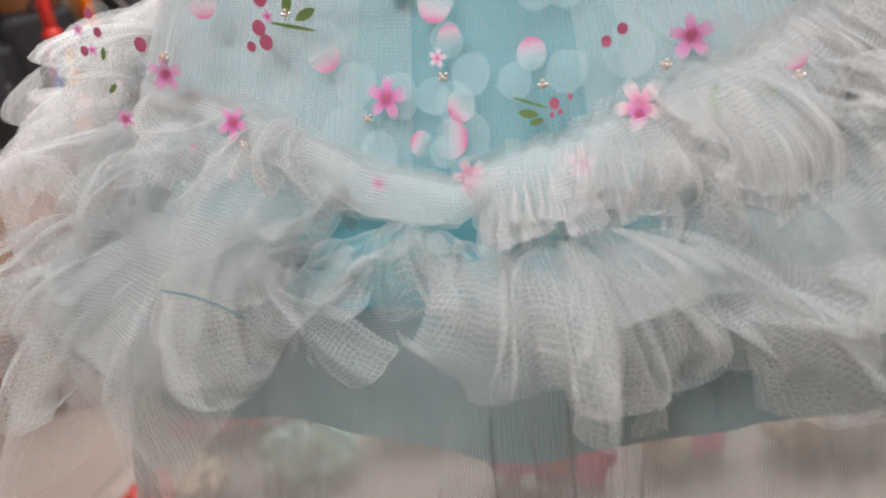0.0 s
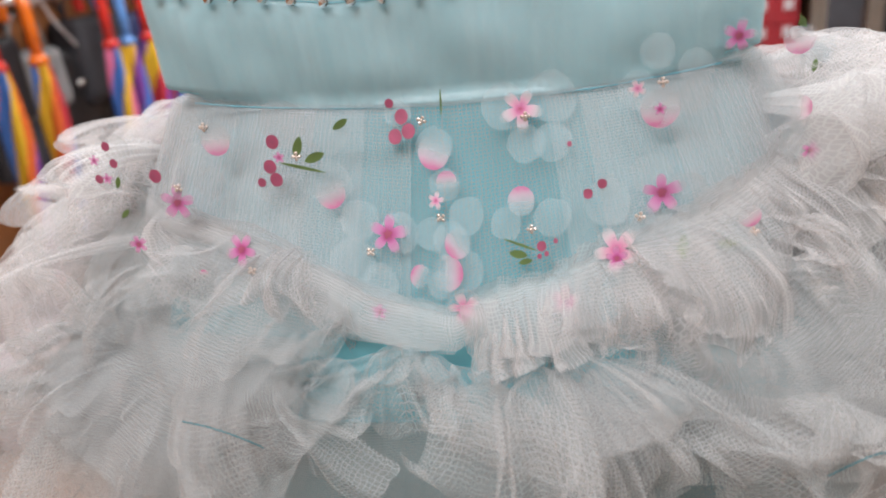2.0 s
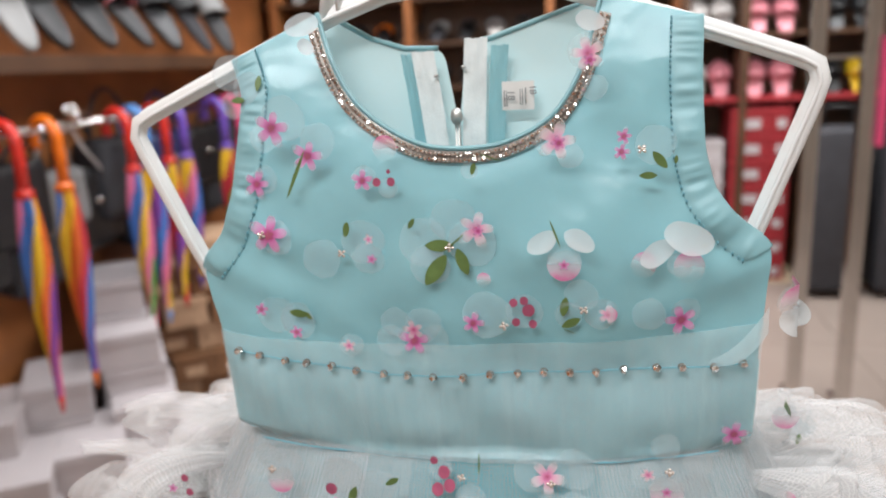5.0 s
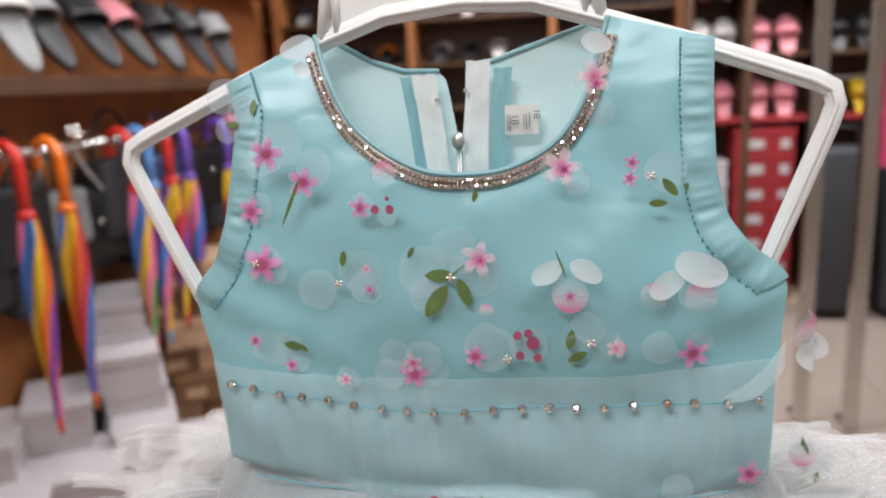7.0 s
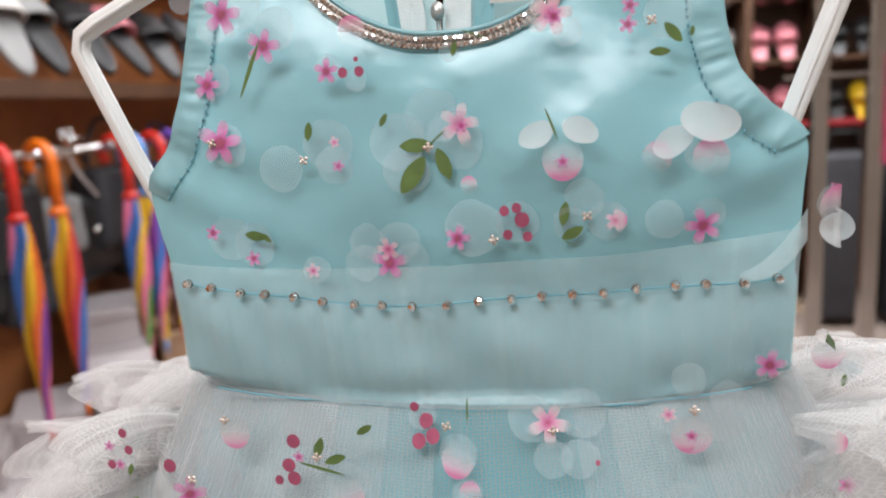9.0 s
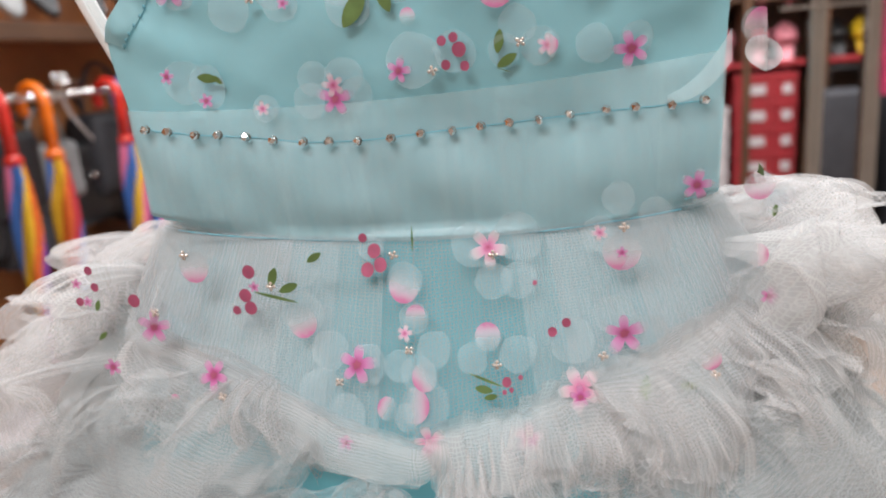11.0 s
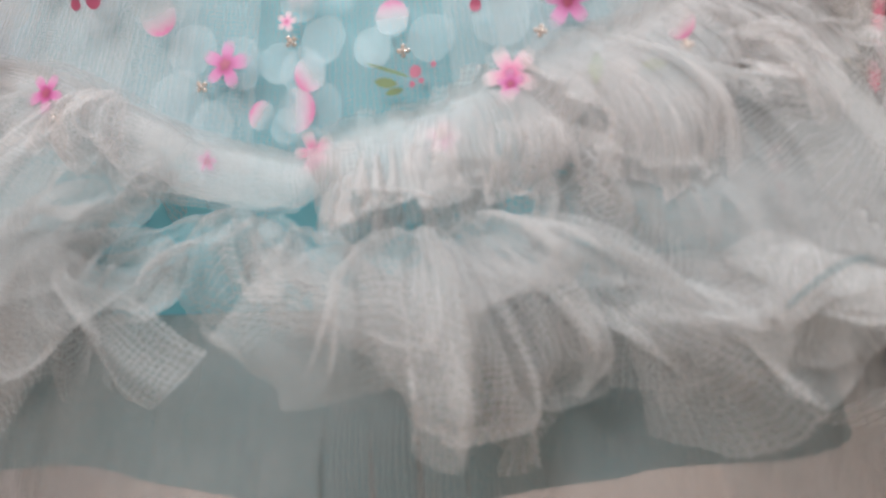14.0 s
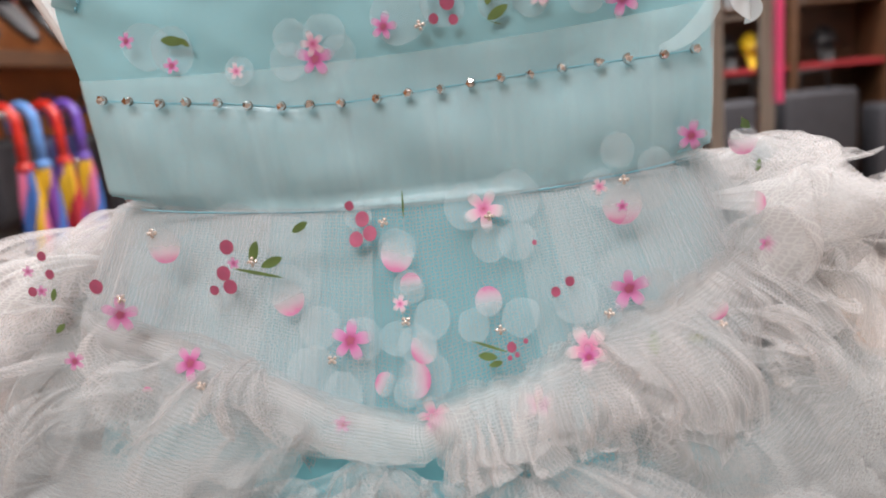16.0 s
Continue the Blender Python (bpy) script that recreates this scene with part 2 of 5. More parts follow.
def part(name, bm, mat, parent=None, label="", smooth=True):
    """Links a bmesh as one mesh object under a thing or part; its coordinates are its parent's."""
    me = bpy.data.meshes.new(name)
    bm.to_mesh(me)
    bm.free()
    for one in (mat if isinstance(mat, (list, tuple)) else (mat,)):
        me.materials.append(one)
    if smooth:
        me.polygons.foreach_set("use_smooth", [True] * len(me.polygons))
    ob = new(name, me)
    ob.parent = parent
    return tagged(ob, label)


def box(x0, x1, y0, y1, z0, z1, bevel=0.0):
    bm = bmesh.new()
    bmesh.ops.create_cube(bm, size=1, matrix=Matrix.Translation(((x0 + x1) / 2, (y0 + y1) / 2, (z0 + z1) / 2)) @ Matrix.Diagonal((x1 - x0, y1 - y0, z1 - z0, 1)))
    if bevel:
        bmesh.ops.bevel(bm, geom=bm.edges[:], offset=bevel, segments=2, profile=0.6, affect="EDGES")
    return bm


def tube(points, radius, sides=10, closed=False, flat=1.0):
    """A tube along points; radius: a number or one for each point. flat squeezes it along y."""
    bm = bmesh.new()
    pts = [Vector(p) for p in points]
    rad = radius if isinstance(radius, (list, tuple)) else [radius] * len(pts)
    rings, side = [], None
    for i, p in enumerate(pts):
        a = pts[i - 1] if i or closed else p
        b = pts[(i + 1) % len(pts)] if i + 1 < len(pts) or closed else p
        d = (b - a).normalized()
        if side is None:
            side = d.orthogonal().normalized()
        side = (side - d * side.dot(d)).normalized()
        up = d.cross(side)
        ring = []
        for k in range(sides):
            o = (side * math.cos(6.28318 * k / sides) + up * math.sin(6.28318 * k / sides)) * rad[i]
            ring.append(bm.verts.new(p + Vector((o.x, o.y * flat, o.z))))
        rings.append(ring)
    for i in range(len(rings) - (0 if closed else 1)):
        r, q = rings[i], rings[(i + 1) % len(rings)]
        for k in range(sides):
            bm.faces.new((r[k], r[(k + 1) % sides], q[(k + 1) % sides], q[k]))
    if not closed:
        bm.faces.new(rings[0][::-1])
        bm.faces.new(rings[-1])
    return bm


def grid(f, nu, nv, uv=None):
    """A sheet from f(u, v); uv(u, v) gives the cloth's own coordinates in metres."""
    bm = bmesh.new()
    layer = bm.loops.layers.uv.new("UVMap")
    vs = [[bm.verts.new(f(i / nu, j / nv)) for j in range(nv + 1)] for i in range(nu + 1)]
    for i in range(nu):
        for j in range(nv):
            face = bm.faces.new((vs[i][j], vs[i + 1][j], vs[i + 1][j + 1], vs[i][j + 1]))
            if uv:
                for loop, (a, b) in zip(face.loops, ((i, j), (i + 1, j), (i + 1, j + 1), (i, j + 1))):
                    loop[layer].uv = uv(a / nu, b / nv)
    return bm


def along(keys, v):
    """The value at v of a smooth run through (v, value) keys; values are numbers or tuples."""
    if v <= keys[0][0]:
        return keys[0][1]
    for (a, p), (b, q) in zip(keys, keys[1:]):
        if v <= b:
            s = (v - a) / (b - a)
            if isinstance(p, tuple):
                return tuple(x + (y - x) * s for x, y in zip(p, q))
            return p + (q - p) * s
    return keys[-1][1]


def curve_through(points, n):
    """n + 1 points on a smooth curve through the given ones."""
    pts = [Vector(p) for p in points]
    out = []
    for i in range(n + 1):
        s = i / n * (len(pts) - 1)
        k = min(int(s), len(pts) - 2)
        s -= k
        p0, p1, p2, p3 = pts[max(k - 1, 0)], pts[k], pts[k + 1], pts[min(k + 2, len(pts) - 1)]
        out.append(0.5 * (2 * p1 + (p2 - p0) * s + (2 * p0 - 5 * p1 + 4 * p2 - p3) * s * s + (3 * p1 - p0 - 3 * p2 + p3) * s ** 3))
    return out


def wob(x, y, z, scale, seed=0.0):
    return noise.noise(Vector((x * scale + seed * 7.3, y * scale + seed * 3.1, z * scale - seed)))

# ---- the dress ----
WAIST = 1.088


def waist_z(x):
    return WAIST + 0.6 * x * x


def skirt_half(z):
    d = max(0.0, 1.09 - z)
    return 0.136 + 0.42 * d, 0.043 + 0.36 * d


def front_y(x, z):
    """How far the front of the dress stands out at x and height z, with its creases."""
    if z >= waist_z(x):
        fade = min(1.0, max(0.0, (z - 1.185) / 0.125))
        w, d = 0.156, 0.042 * (1 - 0.80 * fade ** 1.5) + 0.004 * math.exp(-((x + 0.01) / 0.07) ** 2 - ((z - 1.20) / 0.05) ** 2)
        calm = 1 - 0.6 * fade
        pull = math.exp(-((abs(x) - 0.115) / 0.035) ** 2 - ((z - 1.19) / 0.03) ** 2)
        crease = calm * (0.0052 * wob(x, 0, z * 1.2, 13, 1) + 0.0022 * wob(x + 0.7 * z, 0, z - 0.4 * x, 34, 2)) + 0.0016 * pull * math.sin(190 * (z - 0.55 * abs(x)))
    else:
        w, d = skirt_half(z)
        crease = 0
    return -d * max(0.0, 1 - abs(x / w) ** 4) ** 0.25 + crease


def round_skirt(a, w, d):
    s, c = math.sin(a), math.cos(a)
    return w * math.copysign(abs(s) ** 0.62, s), -d * math.copysign(abs(c) ** 0.62, c)


# the angle for even steps along the skirt's outline, from the front's middle to the back's
LENGTHS = [0.0]
for k in range(720):
    (x0, y0), (x1, y1) = (round_skirt(math.pi * q / 720, 0.174, 0.075) for q in (k, k + 1))
    LENGTHS.append(LENGTHS[-1] + math.hypot(x1 - x0, y1 - y0))
HALF_ROUND = LENGTHS[-1]


def skirt_point(s, z):
    """A point of the skirt's outline at height z; s runs evenly from -pi (back) over 0 (front) to pi."""
    q = float(np.interp(min(abs(s) / math.pi, 1.0) * HALF_ROUND, LENGTHS, np.arange(721))) / 720 * math.pi
    return round_skirt(math.copysign(q, s), *skirt_half(z))


dress = thing("dress", "aqua satin and tulle girl's party dress with fabric flowers", "dress")

LEFT_SIDE = [(0, (-0.131, 1.098)), (0.2, (-0.1345, 1.128)), (0.35, (-0.140, 1.156)), (0.45, (-0.1475, 1.184)), (0.52, (-0.131, 1.201)), (0.6, (-0.123, 1.220)), (0.72, (-0.119, 1.246)), (0.86, (-0.117, 1.273)), (1, (-0.124, 1.290))]
RIGHT_SIDE = [(0, (0.133, 1.099)), (0.2, (0.1345, 1.130)), (0.35, (0.1365, 1.161)), (0.45, (0.139, 1.196)), (0.52, (0.122, 1.208)), (0.6, (0.112, 1.221)), (0.7, (0.107, 1.240)), (0.86, (0.106, 1.276)), (1, (0.107, 1.300))]
LEFT_NECK = [(0, (0.0, 1.088)), (0.6, (0.0, 1.2435)), (0.7, (-0.023, 1.246)), (0.79, (-0.044, 1.256)), (0.87, (-0.059, 1.269)), (0.94, (-0.071, 1.289)), (1, (-0.079, 1.311))]
RIGHT_NECK = [(0, (0.0, 1.088)), (0.6, (0.0, 1.2435)), (0.68, (0.017, 1.246)), (0.79, (0.037, 1.256)), (0.88, (0.049, 1.272)), (0.94, (0.055, 1.288)), (1, (0.062, 1.312))]
LEFT_BACK = [(0, (-0.011, 1.088)), (0.6, (-0.0115, 1.254)), (0.75, (-0.018, 1.291)), (0.82, (-0.039, 1.292)), (0.92, (-0.057, 1.298)), (1, (-0.079, 1.311))]
RIGHT_BACK = [(0, (-0.011, 1.088)), (0.6, (-0.0105, 1.254)), (0.72, (-0.006, 1.293)), (0.8, (0.007, 1.295)), (0.9, (0.029, 1.302)), (1, (0.062, 1.312))]


def soft_along(keys, v, h=0.022):
    a, b, c = along(keys, max(0, v - h)), along(keys, v), along(keys, min(1, v + h))
    if v < h or v > 1 - h or (keys in (LEFT_NECK, RIGHT_NECK) and v < 0.6 + h):
        return b
    return tuple(0.25 * p + 0.5 * q + 0.25 * r for p, q, r in zip(a, b, c))


def bodice_half(side, neck, back):
    def f(u, v):
        (x0, z0), (x1, z1) = soft_along(side, v), soft_along(neck, v)
        x, z = x0 + (x1 - x0) * u, z0 + (z1 - z0) * u
        if back:
            return (x, 0.010 * max(0.0, 1 - abs(x / 0.155) ** 4) ** 0.25 + 0.002 * wob(x, 0, z, 25, 3), z)
        return (x, front_y(x, z), z)
    return grid(f, 44, 90, lambda u, v: (0.14 * u, 0.23 * v))


for side, neck, turn in ((LEFT_SIDE, LEFT_NECK, 1), (RIGHT_SIDE, RIGHT_NECK, -1)):
    part("bodice_front", bodice_half(side, neck, False), SATIN, dress, "smooth aqua satin with soft creases")
part("bodice_back", bodice_half(LEFT_SIDE, LEFT_BACK, True), SATIN_BACK, dress, "pale aqua inside of the back")
part("bodice_back", bodice_half(RIGHT_SIDE, RIGHT_BACK, True), SATIN_BACK, dress, "pale aqua inside of the back")

# bindings of neck and armholes
neck_line = [(p.x, p.y) for p in curve_through([(*q, 0) for _, q in LEFT_NECK[:1:-1]] + [(-0.003, 1.2437, 0)] + [(*q, 0) for _, q in RIGHT_NECK[2:]], 80)]
part("neck_binding", tube([(x, front_y(x, z) - 0.0004, z) for x, z in neck_line], 0.0012, 8), BINDING, dress)
for keys in (LEFT_BACK, RIGHT_BACK):
    part("back_neck_binding", tube([(x, 0.0105 * max(0.0, 1 - abs(x / 0.155) ** 4) ** 0.25, z) for x, z in (along(keys, 0.76 + 0.24 * i / 20) for i in range(21))], 0.0015, 6), BINDING, dress)
for keys, sign in ((LEFT_SIDE, 1), (RIGHT_SIDE, -1)):
    def binding(u, v, keys=keys, sign=sign):
        t = 0.45 + 0.55 * u
        (x, z), (x2, z2) = soft_along(keys, t), soft_along(keys, min(1, t + 0.02))
        (x3, z3) = soft_along(keys, t - 0.02)
        tan = Vector((x2 - x3, z2 - z3)).normalized()
        nx, nz = tan.y * sign, -tan.x * sign
        if nx * sign < 0:
            nx, nz = -nx, -nz
        q = 0.0145 * v - 0.001
        x, z = x + nx * q, z + nz * q
        puff = 0.0012 * math.sin(math.pi * v) ** 0.6 + 0.0016 * wob(u * 34, 0.3 * v, 0, 1, 2) * math.sin(math.pi * v)
        return (x, front_y(x, z) - 0.0008 - puff, z)
    part("armhole_binding", grid(binding, 90, 8, lambda u, v: (0.15 * u, 0.015 * v)), BINDING, dress)
    edge = [soft_along(keys, 0.45 + 0.55 * i / 40) for i in range(41)]
    part("armhole_piping", tube([(x, front_y(x, z) + 0.001, z) for x, z in edge], 0.0016, 6), BINDING, dress)
    stitch_bm = bmesh.new()
    for k in range(44):
        x, y, z = binding((k + 0.5) / 44, 1.0)
        bmesh.ops.create_cube(stitch_bm, size=1, matrix=Matrix.Translation((x, y - 0.0007, z)) @ Matrix.Diagonal((0.0007, 0.0006, 0.0018, 1)))
    part("stitching", stitch_bm, STITCH, dress)

# waistband with its gathered tulle
BEAD_KEYS = [(-0.14, 1.1430), (-0.124, 1.1410), (-0.102, 1.1382), (-0.073, 1.1355), (-0.046, 1.1315), (-0.02, 1.1310), (0.008, 1.1325), (0.036, 1.1342), (0.060, 1.1358), (0.088, 1.1372), (0.116, 1.1382), (0.14, 1.1395)]


def band_x(u, z):
    x0, x1 = -0.130 - 0.14 * (z - 1.09), 0.1335 + 0.05 * (z - 1.09)
    return x0 + (x1 - x0) * u


def waistband(u, v):
    x = band_x(u, 1.11)
    z0, z1 = waist_z(x) - 0.002, along(BEAD_KEYS, x)
    z = z0 + (z1 - z0) * v
    x = band_x(u, z)
    roll = 0.0036 * math.sin(math.pi * min(1, v)) ** 0.8
    return (x, front_y(x, z) - roll * max(0, 1 - abs(u * 2 - 1) ** 6) + 0.0010 * wob(x, 0, z * 1.4, 24, 8), z)


def band_tulle(u, v):
    x = band_x(u, 1.11)
    z0, zb, z1 = waist_z(x) - 0.003, along(BEAD_KEYS, x), 1.1485 + 0.03 * x + 0.35 * x * x
    z = z0 + (z1 - z0) * v
    x = band_x(u, z)
    s = min(1.0, max(0.0, (z - z0) / (zb - z0)))
    roll = 0.0036 * math.sin(math.pi * s) ** 0.8 if z < zb else 0.0008
    pleat = 0.0013 * wob(u * 46, 0.2 * v, 0, 1, 4) * (1 if z < zb else 0.4)
    return (x, front_y(x, z) - 0.0024 - roll * max(0, 1 - abs(u * 2 - 1) ** 6) - pleat, z)


part("waistband", grid(waistband, 90, 16, lambda u, v: (0.27 * u, 0.05 * v)), SATIN, dress)
part("waistband_tulle", grid(band_tulle, 220, 22, lambda u, v: (0.34 * u, 0.065 * v)), BAND_NET, dress, "sheer aqua tulle in fine upright pleats")
part("bead_thread", tube([(x, front_y(x, along(BEAD_KEYS, x)) - 0.0034, along(BEAD_KEYS, x)) for x in (-0.128 + 0.258 * i / 60 for i in range(61))], 0.0003, 5), STITCH, dress)

part("waist_seam", tube([(x, front_y(x, waist_z(x) + 0.001) - 0.0028, waist_z(x) - 0.0032) for x in (-0.116 + 0.234 * i / 60 for i in range(61))], 0.00045, 6), STITCH, dress, "dark teal seam under the band")

gem = bmesh.new()
bmesh.ops.create_icosphere(gem, subdivisions=1, radius=1.0)
bmesh.ops.scale(gem, vec=(1, 0.75, 1), verts=gem.verts[:])
gem_mesh = bpy.data.meshes.new("gem")
gem.to_mesh(gem_mesh)
gem.free()
gem_mesh.materials.append(STONE)


def gem_at(name, parent, place, r):
    ob = new(name, gem_mesh)
    ob.parent, ob.location, ob.scale = parent, place, (r, r, r)
    ob.rotation_euler = (random.uniform(-0.5, 0.5), random.uniform(0, 6), random.uniform(-0.5, 0.5))
    return ob


part("band_wisp", grid(lambda u, v: (0.112 + 0.026 * u, front_y(0.112 + 0.02 * u, 1.14) - 0.004 - 0.004 * math.sin(3 * u) * (1 - v), 1.140 + 0.018 * u * u + (0.010 * v - 0.003) * (0.3 + u)), 16, 6, lambda u, v: (0.03 * u, 0.012 * v)), BAND_NET, dress, "loose sheer fold at the end of the band")
cup_bm = bmesh.new()
bmesh.ops.create_cone(cup_bm, cap_ends=True, segments=14, radius1=0.0021, radius2=0.0017, depth=0.0010, matrix=pose(0, 0, 0, 90))
cup_mesh = bpy.data.meshes.new("bead_cup")
cup_bm.to_mesh(cup_mesh)
cup_bm.free()
cup_mesh.materials.append(SETTING)
for i in range(20):
    x = -0.1265 + 0.0133 * i + random.uniform(-0.0012, 0.0012)
    z = along(BEAD_KEYS, x) + random.uniform(-0.0007, 0.0007)
    cup = new("bead_cup", cup_mesh)
    cup.parent, cup.location = dress, (x, front_y(x, z) - 0.0046, z)
    gem_at("crystal_bead", dress, (x, front_y(x, z) - 0.0060, z), 0.0022)

# rhinestone chain along the neckline
def below_neck(i, n, q):
    s = i / n
    k = s * (len(neck_line) - 1)
    a, b = neck_line[max(0, int(k) - 2)], neck_line[min(len(neck_line) - 1, int(k) + 3)]
    c = neck_line[min(len(neck_line) - 1, int(k))]
    d = neck_line[min(len(neck_line) - 1, int(k) + 1)]
    tan = Vector((b[0] - a[0], b[1] - a[1])).normalized()
    x, z = c[0] + (d[0] - c[0]) * (k - int(k)), c[1] + (d[1] - c[1]) * (k - int(k))
    x, z = x + tan.y * q, z - tan.x * q
    return (x, front_y(x, z) - 0.0022, z)


def chain_strip(u, v):
    x, y, z = below_neck(3 + 76 * u, 82, 0.0012 + 0.0056 * v)
    return (x, y + 0.0008, z)


chain = part("rhinestone_chain", grid(chain_strip, 90, 3), SETTING, dress, "double row of clear rhinestones in grey metal")
for i in range(92):
    for q in (0.0026, 0.0054):
        gem_at("rhinestone", chain, below_neck(3.5 + 75 * i / 91, 82, q), 0.00125)

# zip, its tapes and the label inside the back
def zip_tape(x0, x1, z0, z1, lean, y=0.0035):
    def f(u, v):
        z = z0 + (z1 - z0) * v
        return (x0 + (x1 - x0) * u + lean * v * v, y + 0.0011 * wob(u, v, 0, 14, 6) - 0.0008 * v, z + 0.0014 * wob(u, v, 3, 30, 2) * v)
    return grid(f, 8, 40)


part("zip_tape", zip_tape(-0.0240, -0.0120, 1.16, 1.2900, -0.010), ZIP_TAPE, dress, "crumpled white zip tape")
part("zip_tape", zip_tape(-0.0100, 0.0020, 1.16, 1.2955, 0.004), ZIP_TAPE, dress, "crumpled white zip tape")
part("seam_allowance", zip_tape(-0.0300, -0.0240, 1.16, 1.2890, -0.010, 0.005), BINDING, dress)
part("seam_allowance", zip_tape(0.0025, 0.0115, 1.16, 1.2915, 0.005, 0.005), BINDING, dress)
for dx in (-0.0118, -0.0104):
    part("zip_teeth", tube([(dx, 0.002, 1.16), (dx, 0.002, 1.254)], 0.0006, 6), ZIP_METAL, dress)
pull = bmesh.new()
bmesh.ops.create_cone(pull, cap_ends=True, segments=20, radius1=0.0037, radius2=0.0037, depth=0.0012, matrix=Matrix.Translation((-0.0110, 0.0005, 1.2565)) @ pose(0, 0, 0, 90) @ Matrix.Diagonal((0.85, 1.2, 1, 1)))
part("zip_pull", pull, ZIP_METAL, dress, "small rounded silver puller")
for x, z in ((-0.0210, 1.277), (-0.0065, 1.281)):
    part("zip_stop", tube([(x - 0.001, 0.001, z), (x + 0.001, 0.001, z + 0.0005)], 0.0008, 6), ZIP_METAL, dress)
tag = part("size_label", grid(lambda u, v: (0.0125 + 0.0165 * u, 0.0035 + 0.0008 * math.sin(3 * u), 1.2585 + 0.0145 * v), 6, 3), PAPER, dress, "small white paper size label printed in grey")


def lettering(text, size, place, turn, parent, name="print"):
    """A printed line on the label, as a flat mesh."""
    data = bpy.data.curves.new(name, "FONT")
    data.body, data.size, data.align_x, data.align_y = text, size, "CENTER", "CENTER"
    tmp = bpy.data.objects.new(name, data)
    me = bpy.data.meshes.new_from_object(tmp)
    bpy.data.objects.remove(tmp)
    me.materials.append(INK)
    ob = new(name, me)
    ob.parent, ob.matrix_basis = parent, pose(*place, 90, 0, 0) @ pose(0, 0, 0, 0, 0, turn)
    return ob


lettering("18", 0.0052, (0.0172, 0.0026, 1.2660), -90, tag)
lettering("18", 0.0048, (0.0282, 0.0026, 1.2685), -90, tag)
for x, z, w in ((0.0138, 1.2640, 0.0006), (0.0150, 1.2640, 0.0006), (0.0218, 1.2645, 0.0005), (0.0230, 1.2645, 0.0005), (0.0246, 1.2650, 0.0006)):
    part("print", box(x - w / 3, x + w / 3, 0.0024, 0.0026, z - 0.0035, z + 0.0045), INK, tag)

# skirt: lining, net overlay, ruffles
RUFFLE_LINE = [(-0.24, 1.075), (-0.19, 1.058), (-0.159, 1.046), (-0.126, 1.038), (-0.089, 1.030), (-0.057, 1.018), (-0.03, 1.006), (0.002, 0.997), (0.019, 1.003), (0.042, 1.010), (0.062, 1.019), (0.092, 1.024), (0.111, 1.030), (0.13, 1.038), (0.148, 1.048), (0.19, 1.066), (0.24, 1.075)]


def lining_point(u, v):
    a = -math.pi + 2 * math.pi * u
    z = waist_z(0.1 * math.sin(a)) - 0.002 - (0.198 + 0.006 * math.sin(5 * a + 1)) * v
    x, y = skirt_point(a, z)
    g = 1 - 0.035 - 0.10 * v + 0.018 * v * math.sin(9 * a + 2 * math.sin(2 * a)) + 0.012 * wob(a * 9, v, 0, 1, 2)
    return (x * g, y * g, z)


part("skirt_lining", grid(lining_point, 160, 26, lambda u, v: (u, 0.25 * v)), LINING, dress, "deep aqua satin lining")


def overlay(ply, a0=-2.3, a1=2.3):
    def f(u, v):
        a = a0 + (a1 - a0) * u
        x0, _ = skirt_point(a, 1.03)
        z0, z1 = waist_z(0.1 * math.sin(a)) + 0.0005, along(RUFFLE_LINE, x0) - 0.006
        z = z0 + (z1 - z0) * v
        x, y = skirt_point(a, z)
        tuck = min(1.0, v / 0.05)
        g = 1 - 0.03 * (1 - tuck) + (0.012 + 0.014 * ply) * tuck + tuck * (0.030 * wob(a * 9, 0.5 * v, 0, 1, 11 + ply) + 0.022 * wob(a * 24, 0.4 * v, 0, 1, 5 + ply)) * (0.25 + v) + 0.010 * wob(a * 60, 0.3 * v, 0, 1, ply)
        return (x * g, y * g, z)
    n = a1 - a0
    return grid(f, int(75 * n), 16, lambda u, v: (0.085 * n * u + 0.31 * ply, 0.085 * v + 0.013 * ply))


for ply, a0, a1 in ((0, -2.3, 2.3), (1, -2.3, -0.12), (1, 0.40, 2.3), (2, -2.0, -0.30), (3, -1.9, -0.5), (2, 0.52, 2.0), (3, 0.8, 1.9)):
    part("skirt_overlay", overlay(ply, a0, a1), OVER_NET, dress, "pale aqua tulle gathered at the waist")


